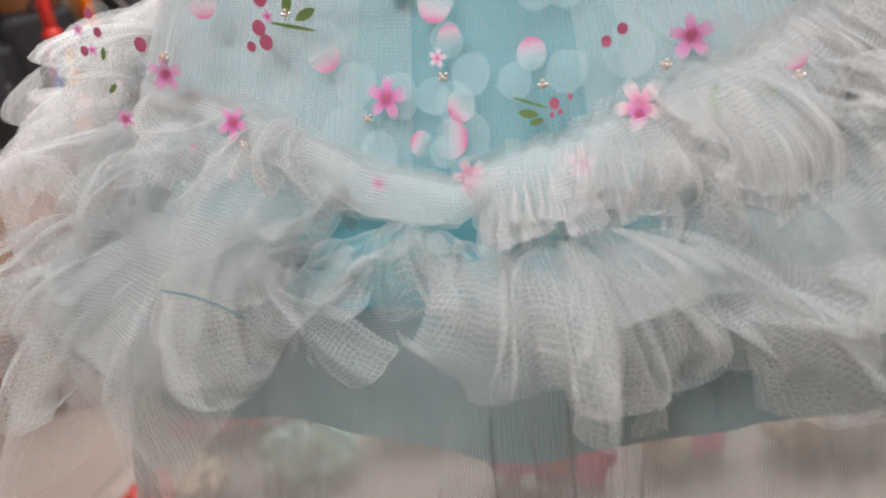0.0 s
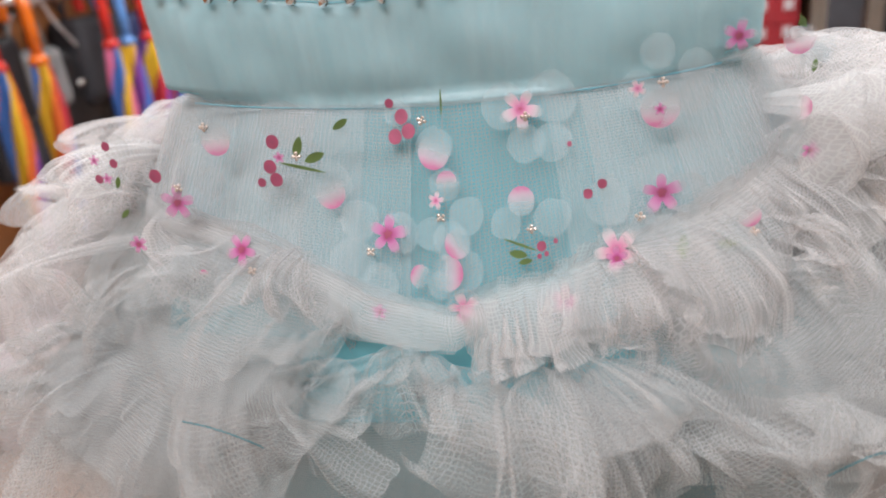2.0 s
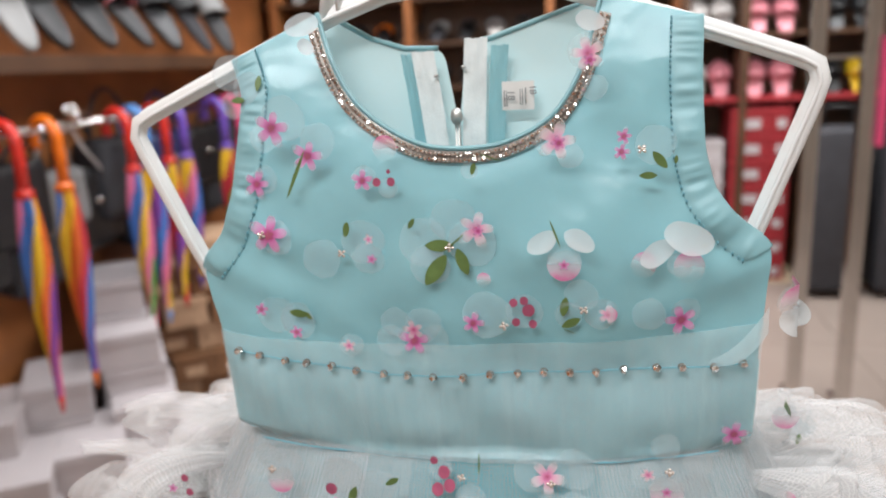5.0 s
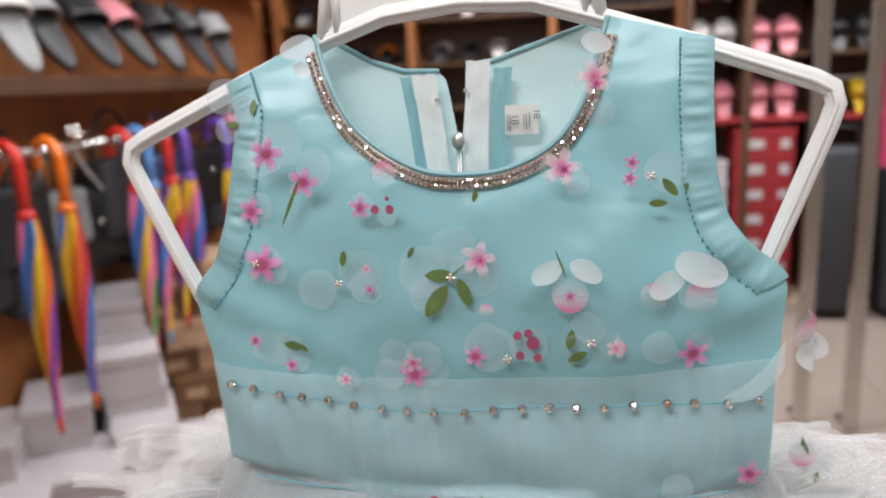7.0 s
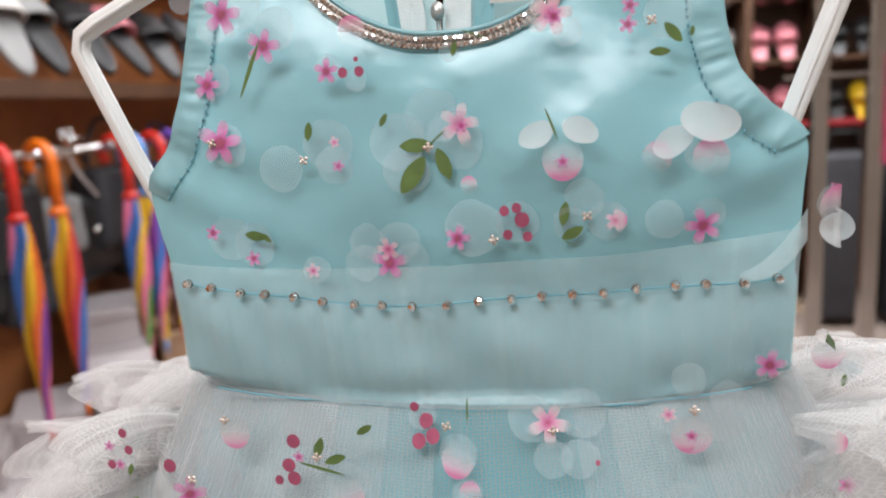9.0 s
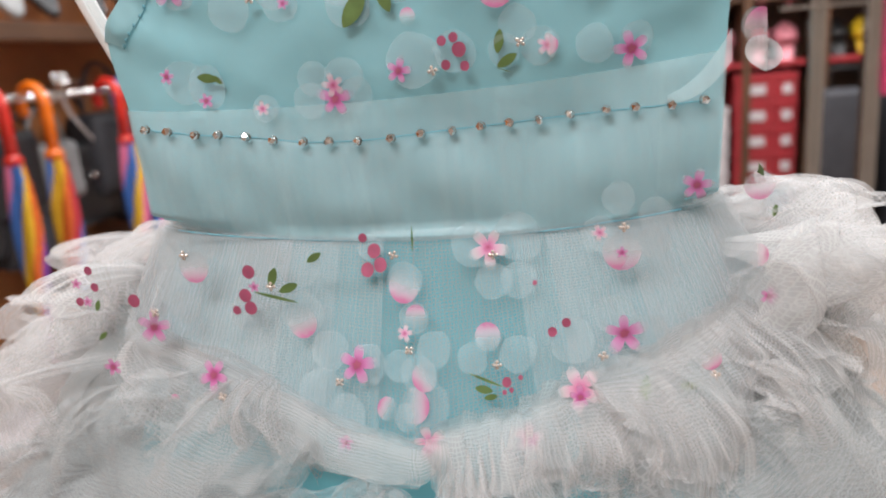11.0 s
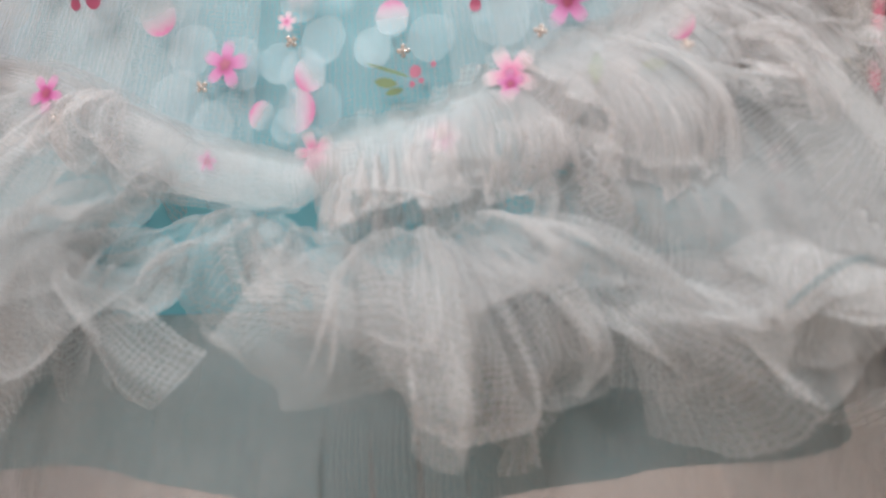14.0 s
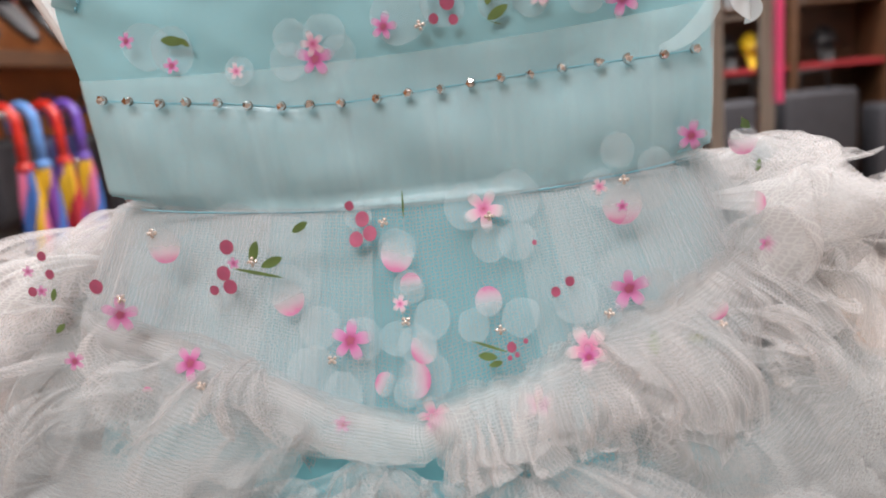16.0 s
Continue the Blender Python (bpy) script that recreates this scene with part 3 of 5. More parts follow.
def ruffle(name, a0, a1, zf, drop, flare, folds, amp, seed, mat=None, plies=1, base=1.03, head=0.0, label=""):
    """A gathered tulle strip sewn along a line round the skirt; it stands off by flare and falls by drop."""
    for ply in range(plies):
        sd = seed + 0.37 * ply

        def f(u, v):
            a = a0 + (a1 - a0) * u
            z0 = zf(a)
            x, y = skirt_point(a, z0)
            w, d = skirt_half(z0)
            out = Vector((x / w ** 2 * 0.8, y / d ** 1.7 * 0.5, 0)).normalized()
            tan = Vector((-out.y, out.x, 0))
            ph = 6.2832 * folds * (u + 0.9 / folds * wob(u * folds * 0.45, sd, 0, 1, sd)) + 2.1 * ply
            e = v if head == 0 else v * (1 + head) - head
            ends = min(1.0, u / 0.14, (1 - u) / 0.14) ** 0.5
            s = abs(e) ** 0.8 * ends
            n1, n2 = wob(u * folds * 0.22, 0.6 * e, 0, 1, sd + 2), wob(u * folds * 0.42, e * 0.9, 1, 1, sd + 5)
            n3, n4 = wob(u * folds * 0.9, e * 1.3, 2, 1, sd + 9), wob(u * folds * 2.6, e * 3.5, 3, 1, sd + 13)
            depth = amp * (0.55 + 0.9 * abs(n2))
            puff = 0.22 * flare * math.sin(math.pi * min(1, max(e, 0) * 1.1)) * (1 + n1)
            o = flare * max(e, 0) ** 0.75 * (1 + 1.1 * n1) * ends + puff + depth * s * (0.6 * math.sin(ph) + 1.9 * n3 + 0.35 * n4) + (0.010 * abs(e) if e < 0 else 0)
            g = depth * 0.85 * s * math.sin(2 * ph + 0.6) + amp * s * (1.6 * n2 + 0.8 * n3)
            z = z0 + 0.004 * wob(u * folds * 0.3, 0, 0, 1, sd + 3) - drop * e * (1 + 0.75 * n2) * ends + 0.5 * depth * s * math.cos(ph + 0.8) + amp * s * (0.9 * n3 + 0.15 * n4) + 0.9 * amp * e * e * n1
            p = Vector((x, y, 0)) * base + out * (o + 0.002 * ply) + tan * g
            return (p.x, p.y, z)
        full = (a1 - a0) / math.pi * HALF_ROUND * 2.0
        part(name, grid(f, int(folds * 12) + 40, 16, lambda u, v: (full * u + ply * 0.117, math.hypot(drop, flare) * 1.3 * v)), mat or WHITE_NET, dress, label)


def fan(name, s0, z0, span, drop, flare, pleats, amp, seed, lean=0.0, lift=0.0, mat=None, base=1.0, curl=1.9):
    """One clump of a flounce: tulle pinched at its top, spreading into crumpled pleats whose edge folds back under."""
    def f(u, v):
        c = 2 * u - 1
        n1, n2 = wob(u * 1.5, v * 0.9, 0, 1, seed), wob(u * 2.8, v * 1.5, 1, 1, seed + 4)
        bend = 0.8 * wob(u * 1.3, v * 1.7, 5, 1, seed + 17)
        f1 = wob(u * pleats * 0.75 + bend, v * 0.7, 2, 1, seed + 7)
        f2 = wob(u * pleats * 2.1 + 2 * bend, v * 1.4, 3, 1, seed + 11)
        f3 = wob(u * pleats * 4.0 + 3 * bend, v * 3.0, 4, 1, seed + 14)
        turn = (curl + 0.7 * n2) * v
        reach, fall = math.sin(min(turn, 2.9)), 1 - math.cos(min(turn, 2.9))
        s = s0 + c * span / 2 * (0.22 + 0.9 * v ** 0.7) + lean * v ** 1.3 + 0.16 * span * v * n2
        zt = z0 - 0.006 * c * c
        x, y = skirt_point(s, zt)
        w, d = skirt_half(zt)
        out = Vector((x / w ** 2 * 0.8, y / d ** 1.7 * 0.5, 0)).normalized()
        tan = Vector((-out.y, out.x, 0))
        k = v ** 0.7 * amp
        edge = 1 - 0.45 * abs(c) ** 2.2 + 0.6 * n2 + 0.3 * f1
        o = flare * reach * edge * (1 + 0.9 * n1) + k * (2.7 * f1 + 1.7 * f2 + 0.6 * f3)
        g = k * (2.4 * f2 + 2.0 * n2 + 0.9 * f3)
        z = zt + lift * math.sin(1.9 * v) - 0.75 * drop * fall * edge + k * (1.6 * f2 - 1.2 * f1 + 0.6 * f3) + 0.9 * flare * n1 * v
        p = Vector((x, y, 0)) * base + out * max(o, 0.001) + tan * g
        return (p.x, p.y, z)
    full = span / math.pi * HALF_ROUND * 2.2
    part(name, grid(f, int(pleats * 9) + 16, 20, lambda u, v: (full * u + seed * 0.13, math.hypot(drop, flare) * 1.25 * v)), mat or WHITE_NET, dress)


def tier(name, a0, a1, zf, drop, flare, count, pleats, amp, seed, lift=0.0, plies=1, wide=2.0, mat=None):
    """A flounce made of overlapping clumps."""
    r = random.Random(seed)
    for k in range(count):
        for ply in range(plies):
            s0 = a0 + (a1 - a0) * (k + 0.5 + r.uniform(-0.35, 0.35)) / count
            size = r.uniform(0.7, 1.25)
            fan(name, s0, zf(s0) + r.uniform(-0.012, 0.010), abs(a1 - a0) / count * wide * r.uniform(0.8, 1.25), drop * size, flare * size * r.uniform(0.8, 1.15), pleats + r.randint(-1, 2), amp * r.uniform(0.8, 1.2), seed + 1.7 * k + 0.6 * ply, r.uniform(-0.16, 0.16), lift * r.uniform(0.4, 1.2), mat, curl=r.uniform(1.4, 2.3))


def line_at(dz=0.0):
    def zf(a):
        x, _ = skirt_point(a, 1.02)
        return along(RUFFLE_LINE, x) + dz
    return zf


# side flounces that stand out from the hips
tier("side_flounce", 1.22, 2.5, lambda a: 1.074, 0.022, 0.054, 8, 5, 0.0045, 21, lift=0.005, plies=2)
tier("side_flounce", 1.22, 2.5, lambda a: 1.060, 0.040, 0.056, 8, 5, 0.0050, 22, lift=0.004)
tier("side_flounce", 1.30, 2.3, lambda a: 1.034, 0.050, 0.052, 7, 5, 0.0055, 26)
tier("side_flounce", -2.5, -1.40, lambda a: 1.076, 0.040, 0.044, 8, 5, 0.0045, 23, lift=0.006)
tier("side_flounce", -2.5, -1.36, lambda a: 1.060, 0.046, 0.078, 8, 5, 0.0050, 24, lift=0.005)
tier("side_flounce", -2.5, -1.25, lambda a: 1.030, 0.056, 0.092, 8, 5, 0.0055, 25)
# the ruffle that ends the flowered overlay
ruffle("hem_ruffle", 0.04, 0.62, line_at(0.003), 0.032, 0.020, 7, 0.0075, 1, plies=3, head=0.15)
ruffle("hem_ruffle", 0.55, 1.34, line_at(0.006), 0.040, 0.028, 9, 0.0080, 1.6, plies=3, head=0.15)
tier("hem_ruffle", 0.55, 1.40, line_at(-0.002), 0.036, 0.028, 9, 5, 0.0042, 41, plies=1)
ruffle("hem_ruffle", -1.35, 0.16, line_at(0.002), 0.018, 0.007, 6, 0.0034, 2, plies=3, head=0.25)
tier("hem_ruffle", -1.35, -0.45, line_at(-0.002), 0.022, 0.018, 8, 4, 0.0032, 42, plies=1)
# lower tiers: a few large clumps over the front, close rows round the sides
for s0, z0, span, drop, flare, pleats, amp, seed, lean in (
        (0.42, 0.980, 0.62, 0.054, 0.046, 7, 0.0062, 6, 0.16), (0.26, 0.976, 0.50, 0.048, 0.038, 6, 0.0056, 66, -0.10), (0.66, 0.968, 0.55, 0.046, 0.050, 6, 0.0056, 67, 0.24),
        (1.04, 0.990, 0.55, 0.060, 0.042, 7, 0.0060, 71, 0.10), (1.26, 0.978, 0.55, 0.066, 0.046, 6, 0.0060, 7, 0.18), (1.50, 0.968, 0.60, 0.070, 0.050, 6, 0.0060, 73, 0.15), (1.16, 0.958, 0.50, 0.062, 0.044, 6, 0.0056, 74, 0.05),
        (-0.14, 0.986, 0.40, 0.032, 0.026, 6, 0.0046, 33, -0.05), (0.04, 0.976, 0.32, 0.028, 0.024, 5, 0.0042, 34, 0.10), (-0.36, 0.980, 0.40, 0.034, 0.030, 6, 0.0046, 35, -0.12),
        (-0.66, 0.980, 0.60, 0.040, 0.050, 7, 0.0058, 5, 0.22), (-0.92, 0.984, 0.66, 0.050, 0.052, 7, 0.0058, 55, -0.10), (-1.20, 0.972, 0.66, 0.062, 0.056, 6, 0.0060, 8, -0.18), (-0.98, 0.958, 0.55, 0.066, 0.044, 6, 0.0056, 56, -0.05)):
    for ply in range(2):
        fan("flounce", s0 + 0.05 * ply, z0 - 0.004 * ply, span * (1 - 0.12 * ply), drop, flare * (1 - 0.25 * ply), pleats, amp, seed + 0.6 * ply, lean, 0.004, LOWER_NET, curl=1.75 + 0.35 * ply)
tier("flounce", 0.12, 0.62, line_at(-0.028), 0.026, 0.012, 4, 5, 0.0030, 45, mat=LOWER_NET)
tier("flounce", -0.50, 0.02, line_at(-0.012), 0.024, 0.010, 4, 5, 0.0028, 44, mat=LOWER_NET)
tier("flounce", -1.75, -0.40, line_at(-0.014), 0.044, 0.036, 6, 5, 0.0044, 3, mat=LOWER_NET)
tier("flounce", 0.70, 1.7, line_at(-0.022), 0.046, 0.036, 5, 5, 0.0046, 4, mat=LOWER_NET)
tier("flounce", -2.4, -1.05, lambda a: 0.975, 0.066, 0.070, 7, 6, 0.0055, 9.5, mat=LOWER_NET)
tier("flounce", 1.15, 2.3, lambda a: 1.000, 0.062, 0.050, 6, 6, 0.0050, 9, mat=LOWER_NET)
# wide smooth veils between the clumps
ruffle("veil", -1.75, -0.30, line_at(-0.008), 0.058, 0.040, 5, 0.0085, 51, mat=LOWER_NET, plies=2, label="wide sheer sheet of tulle over the flounces")
ruffle("veil", -1.95, -0.45, lambda a: 0.990, 0.080, 0.050, 4, 0.0085, 52, mat=LOWER_NET, plies=2, label="wide sheer sheet of tulle over the flounces")
ruffle("veil", 0.62, 1.85, line_at(-0.024), 0.070, 0.044, 4, 0.0075, 53, mat=LOWER_NET, plies=2, label="wide sheer sheet of tulle over the flounces")
ruffle("veil", 0.18, 1.10, lambda a: 0.975, 0.050, 0.030, 5, 0.0085, 54, mat=LOWER_NET, plies=1, label="wide sheer sheet of tulle over the flounces")
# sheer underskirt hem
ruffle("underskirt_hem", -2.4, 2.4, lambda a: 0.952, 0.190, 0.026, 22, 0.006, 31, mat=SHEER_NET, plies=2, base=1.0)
for x0, z0, x1, z1, y in ((-0.098, 0.985, -0.066, 0.970, -0.142), (0.140, 0.965, 0.158, 0.972, -0.142)):
    part("loose_thread", tube([(x0 + (x1 - x0) * s, y - 0.004 * math.sin(3 * s), z0 + (z1 - z0) * s + 0.007 * math.sin(2.6 * s)) for s in (i / 14 for i in range(15))], 0.0003, 5), THREAD, dress)


# ---- fabric flowers ----
def disc(outline, lift_f, rings=3, segs=20, shade=None):
    """A thin blade filled from its middle; outline(t) gives the rim, lift_f(x, z, r) the place, shade(x, z) where the print's colours lie."""
    bm = bmesh.new()
    layer, lie = bm.loops.layers.uv.new("UVMap"), {}
    mid = bm.verts.new(lift_f(0, 0, 0))
    last = None
    for k in range(1, rings + 1):
        ring = []
        for i in range(segs):
            ox, oz = outline(6.28318 * i / segs)
            ring.append(bm.verts.new(lift_f(ox * k / rings, oz * k / rings, k / rings)))
            if shade:
                lie[ring[-1]] = shade(ox * k / rings, oz * k / rings)
        for i in range(segs):
            if last is None:
                bm.faces.new((mid, ring[i], ring[(i + 1) % segs]))
            else:
                bm.faces.new((last[i], ring[i], ring[(i + 1) % segs], last[(i + 1) % segs]))
        last = ring
    if shade:
        lie[mid] = shade(0, 0)
        for face in bm.faces:
            for loop in face.loops:
                loop[layer].uv = (lie[loop.vert], 0.5)
    return bm


def flower(cx, cz, cy, petals, prints):
    """A sewn-on flower at (cx, cz) on the cloth: clear petals, printed marks and a bead; offsets and sizes in millimetres."""
    fl = new("fabric_flower")
    fl.parent = dress
    fl.location = (cx, cy, cz)
    fl.empty_display_size = 0.01

    def rest(x, z):
        return min(cy, front_y(cx + x, cz + z)) - cy - (0.0036 if cz < 1.153 else 0.0002)

    for k, (kind, dx, dz, r) in enumerate(petals):
        px, pz, r = dx / 1000, dz / 1000, r / 1000
        tx, tz, cup = random.uniform(-0.10, 0.10), random.uniform(-0.16, 0.05), random.uniform(-0.1, 0.22)
        if kind == "Q":
            tx, tz, cup = random.choice((-1, 1)) * random.uniform(0.3, 0.7), 0.10, 0.3
        ph = random.uniform(0, 6)

        def lift(x, z, q):
            return (px + x, rest(px + x, pz + z) - 0.0016 - 0.0003 * k + tx * x + tz * (-z) * -1 - cup * r * q * q * 0.35 - (0.3 * r if kind == "Q" else 0), pz + z)
        part("petal", disc(lambda t: (r * math.cos(t) * (1 + 0.05 * math.sin(2 * t + ph)), (0.74 if kind == "Q" else 1.0) * r * math.sin(t) * (1 + 0.05 * math.sin(3 * t + ph)) + (0.35 * tx * r * math.cos(t) if kind == "Q" else 0.0)), lift, 3, 24), PETAL_WHITE if kind == "Q" else PETAL, fl)

    def on(px, pz, up):
        return lambda x, z, q: (px + x, rest(px + x, pz + z) - 0.0030 - up, pz + z)

    for k, (kind, dx, dz, r, rot) in enumerate(prints):
        px, pz, r, rot = dx / 1000, dz / 1000, r / 1000, math.radians(rot)
        up = 0.0001 * k
        if kind in "SV":
            uneven, turn = [random.uniform(0.82, 1.08) for _ in range(5)], random.uniform(-0.35, 0.35)

            def blade(t):
                c = abs(math.cos(2.5 * (t - rot - turn)))
                q = 1.08 * r * (0.30 + 0.70 * c ** 1.15) * uneven[int(((t - rot - turn) / 1.2566 + 0.5) % 5)]
                return (q * math.sin(t), q * math.cos(t))
            part("blossom_print", disc(blade, on(px, pz, up), 4, 60, lambda x, z: math.hypot(x, z) / r), BLOSSOM if kind == "S" else PALE_BLOSSOM, fl)
            if kind == "S" and r > 0.003:
                part("blossom_eye", disc(lambda t: (0.25 * r * (0.75 + 0.25 * math.cos(5 * t)) * math.sin(t), 0.25 * r * (0.75 + 0.25 * math.cos(5 * t + 1)) * math.cos(t)), on(px, pz, up + 0.0002), 1, 20), CRIMSON, fl)
        elif kind == "U":
            part("bud_print", disc(lambda t: (1.15 * r * math.sin(t), 1.25 * r * math.cos(t)), on(px, pz, up), 5, 28, lambda x, z: 0.5 + 0.48 * (x * math.sin(rot) + z * math.cos(rot)) / r), BUD, fl)
        elif kind == "B":
            part("berry_print", disc(lambda t: (r * math.sin(t), 1.08 * r * math.cos(t)), on(px, pz, up), 1, 16), CRIMSON, fl)
        elif kind in "LT":
            thin = 0.42 if kind == "L" else 0.07

            def leaf(t):
                x, z = r * math.cos(t), thin * r * math.sin(t) * abs(math.sin(t)) ** 0.6
                return (x * math.cos(rot) - z * math.sin(rot), x * math.sin(rot) + z * math.cos(rot))
            part("leaf_print" if kind == "L" else "stem_print", disc(leaf, on(px, pz, up), 1, 20), LEAF, fl)
        elif kind == "O":
            for j in range(5):
                bm = bmesh.new()
                bmesh.ops.create_icosphere(bm, subdivisions=2, radius=0.00085, matrix=Matrix.Translation((px + (0.0015 if j else 0) * math.cos(1.5708 * j + px * 900), rest(px, pz) - 0.0035 - (0 if j else 0.0008), pz + (0.0014 if j else 0) * math.sin(1.5708 * j + px * 900))))
                part("pearl", bm, PEARL, fl)


flower(-0.153, 1.071, -0.060, [('P', 5.0, 7.0, 7.0), ('P', -2.0, -5.0, 8.1)], [('B', 1.0, 9.0, 2.0, 0), ('B', 3.0, 1.0, 2.0, 0), ('B', -6.0, -6.0, 2.0, 0), ('S', -2.0, -6.0, 3.0, 0.0), ('L', 3.0, -8.0, 3.0, 70.0), ('S', -6.0, 3.0, 3.0, 0.0), ('L', 3.0, -23.0, 3.0, 40.0)])
flower(-0.105, 1.085, -0.055, [('P', -2.0, 7.0, 7.0), ('P', 10.0, 4.0, 7.0), ('P', -8.0, 1.0, 6.0), ('P', 4.0, -5.0, 7.0)], [('U', 4.0, -6.0, 6.0, 180.0), ('O', 0.0, 0.0, 1.0, 0)])
flower(-0.122, 1.058, -0.060, [('P', -12.0, -5.0, 10.0), ('P', 11.0, 13.0, 8.1), ('P', 16.0, 3.0, 8.0), ('P', 0.0, -9.0, 8.0)], [('S', -1.0, -6.0, 9.0, 10.0), ('B', -9.0, 7.0, 3.0, 0), ('O', 1.0, 1.0, 1.0, 0)])
flower(-0.063, 1.070, -0.058, [('P', -12.0, -13.0, 10.0), ('P', 13.0, -13.0, 10.0), ('P', 14.0, 9.0, 10.0), ('P', -4.0, 15.0, 11.0)], [('L', 1.0, 4.0, 5.0, 70.0), ('L', 8.0, -1.0, 5.0, 20.0), ('B', -10.0, 7.0, 3.0, 0), ('B', -13.0, -4.0, 3.0, 0), ('B', -18.0, -11.0, 2.0, 0), ('B', -11.0, -10.0, 3.0, 0), ('S', -8.0, 0.0, 3.0, 0.0), ('U', 13.0, -17.0, 6.0, 160.0), ('L', 22.0, 13.0, 4.0, 30.0), ('T', 2.0, -5.0, 11.0, -15.0), ('O', 0.0, 0.0, 1.0, 0)])
flower(-0.094, 1.026, -0.060, [('P', 16.0, -7.0, 10.0), ('P', 8.0, 3.0, 8.0), ('P', -10.0, 0.0, 8.0)], [('S', -1.0, 3.0, 8.0, 20.0), ('O', 4.0, -6.0, 2.0, 0)])
flower(-0.032, 1.027, -0.055, [('P', -6.0, 13.0, 9.0), ('P', -10.0, -5.0, 11.0), ('P', 3.0, -13.0, 8.0), ('P', 12.0, 7.0, 9.0)], [('S', 7.0, 7.0, 9.0, 0.0), ('O', -1.0, 0.0, 1.0, 0)])
flower(-0.011, 1.078, -0.045, [('P', -8.0, 5.0, 6.0), ('P', 8.0, -9.0, 8.0)], [('B', -6.0, 4.0, 3.0, 0), ('B', -11.0, 10.0, 2.0, 0), ('B', -9.0, -4.0, 3.0, 0), ('B', -3.0, -2.0, 3.0, 0), ('U', 8.0, -11.0, 6.0, 200.0), ('T', 12.0, 9.0, 6.0, 88.0), ('O', 3.0, 2.0, 1.0, 0)])
flower(0.037, 1.079, -0.045, [('P', -9.0, 4.0, 10.0), ('P', 11.0, 7.0, 11.0), ('P', 11.0, -11.0, 8.0), ('P', 0.0, -11.0, 8.0)], [('V', -2.0, 3.0, 9.0, 15.0), ('B', 18.0, -12.0, 1.0, 0), ('O', 0.0, 0.0, 1.0, 0)])
flower(0.093, 1.089, -0.050, [('P', -2.0, 13.0, 7.1), ('P', -10.0, -2.0, 8.0), ('P', 13.0, 6.0, 7.0), ('P', 12.0, -6.0, 7.0), ('P', -1.0, -10.0, 8.0)], [('U', -1.0, -9.0, 7.0, 180.0), ('S', -1.0, -10.0, 3.0, 0.0), ('V', -10.0, -1.0, 4.0, 40.0), ('O', 0.0, 1.0, 2.0, 0)])
flower(-0.000, 1.040, -0.050, [('P', -6.0, -7.0, 7.0), ('P', 10.0, 0.0, 8.0), ('P', 3.0, -10.0, 8.0), ('P', 1.0, 13.0, 7.0)], [('V', -3.0, 7.0, 4.0, 0.0), ('U', 6.0, -11.0, 5.0, 230.0), ('U', 2.0, 14.0, 4.0, 0.0), ('O', -1.0, 0.0, 2.0, 0)])
flower(0.038, 1.034, -0.052, [('P', -11.0, 2.0, 7.0), ('P', 9.0, 4.0, 8.0), ('P', -4.0, 10.0, 5.0)], [('U', -4.0, 11.0, 5.0, 0.0), ('L', -6.0, -10.0, 4.0, -10.0), ('L', -3.0, -13.0, 3.0, 10.0), ('B', 4.0, -7.0, 2.0, 0), ('B', 10.0, -5.0, 1.0, 0), ('B', 3.0, -11.0, 1.0, 0), ('B', 6.0, -10.0, 1.0, 0), ('T', -5.0, -6.0, 8.0, -20.0), ('O', 0.0, 0.0, 1.0, 0)])
flower(0.085, 1.038, -0.058, [('P', -15.0, 5.0, 10.0), ('P', 3.0, 16.0, 9.1), ('P', 16.0, 8.0, 9.0), ('P', 6.0, -12.0, 12.0)], [('S', 7.0, 8.0, 9.0, 0.0), ('B', -23.0, 9.0, 2.0, 0), ('B', -17.0, 13.0, 2.0, 0), ('L', 15.0, -14.0, 5.0, 85.0), ('O', -2.0, -1.0, 2.0, 0)])
flower(0.073, 1.023, -0.060, [('P', 0.0, 1.0, 7.0)], [('V', 0.0, 1.0, 10.0, 36.0), ('S', 0.0, -2.0, 5.0, 0.0)])
flower(0.126, 1.030, -0.062, [('P', 10.0, -1.0, 5.0), ('P', -5.0, 0.0, 6.0)], [('L', -8.0, -6.0, 4.0, 0.0), ('U', 0.0, 6.0, 4.0, 140.0), ('O', 2.0, -1.0, 0.8, 0)])
flower(-0.001, 1.016, -0.060, [('P', 9.0, 1.0, 9.0), ('P', -1.0, -4.0, 6.0)], [('U', 2.0, 1.0, 6.0, 90.0), ('U', -10.0, 0.0, 4.0, 300.0)])
flower(0.008, 1.001, -0.075, [('P', 0.0, 2.0, 8.0), ('P', -9.0, -1.0, 5.0)], [('V', 0.0, 2.0, 8.0, 0.0), ('S', 0.0, -2.0, 3.0, 0.0)])
flower(0.050, 1.006, -0.072, [('P', 0.0, 5.0, 7.0), ('P', -6.0, -3.0, 6.0)], [('V', 1.0, -1.0, 7.0, 10.0), ('S', 3.0, -2.0, 3.0, 0.0), ('O', 1.0, 1.0, 1.0, 0)])
flower(0.143, 1.070, -0.045, [('P', -3.0, 9.0, 7.1), ('P', 3.0, -9.0, 7.0), ('P', 0.0, 0.0, 6.0)], [('S', 9.0, -13.0, 4.0, 0.0), ('U', 4.0, 5.0, 4.0, 90.0)])
flower(0.124, 1.103, -0.030, [('P', 4.0, -3.0, 6.0)], [('S', 0.0, 1.0, 7.0, 20.0)])
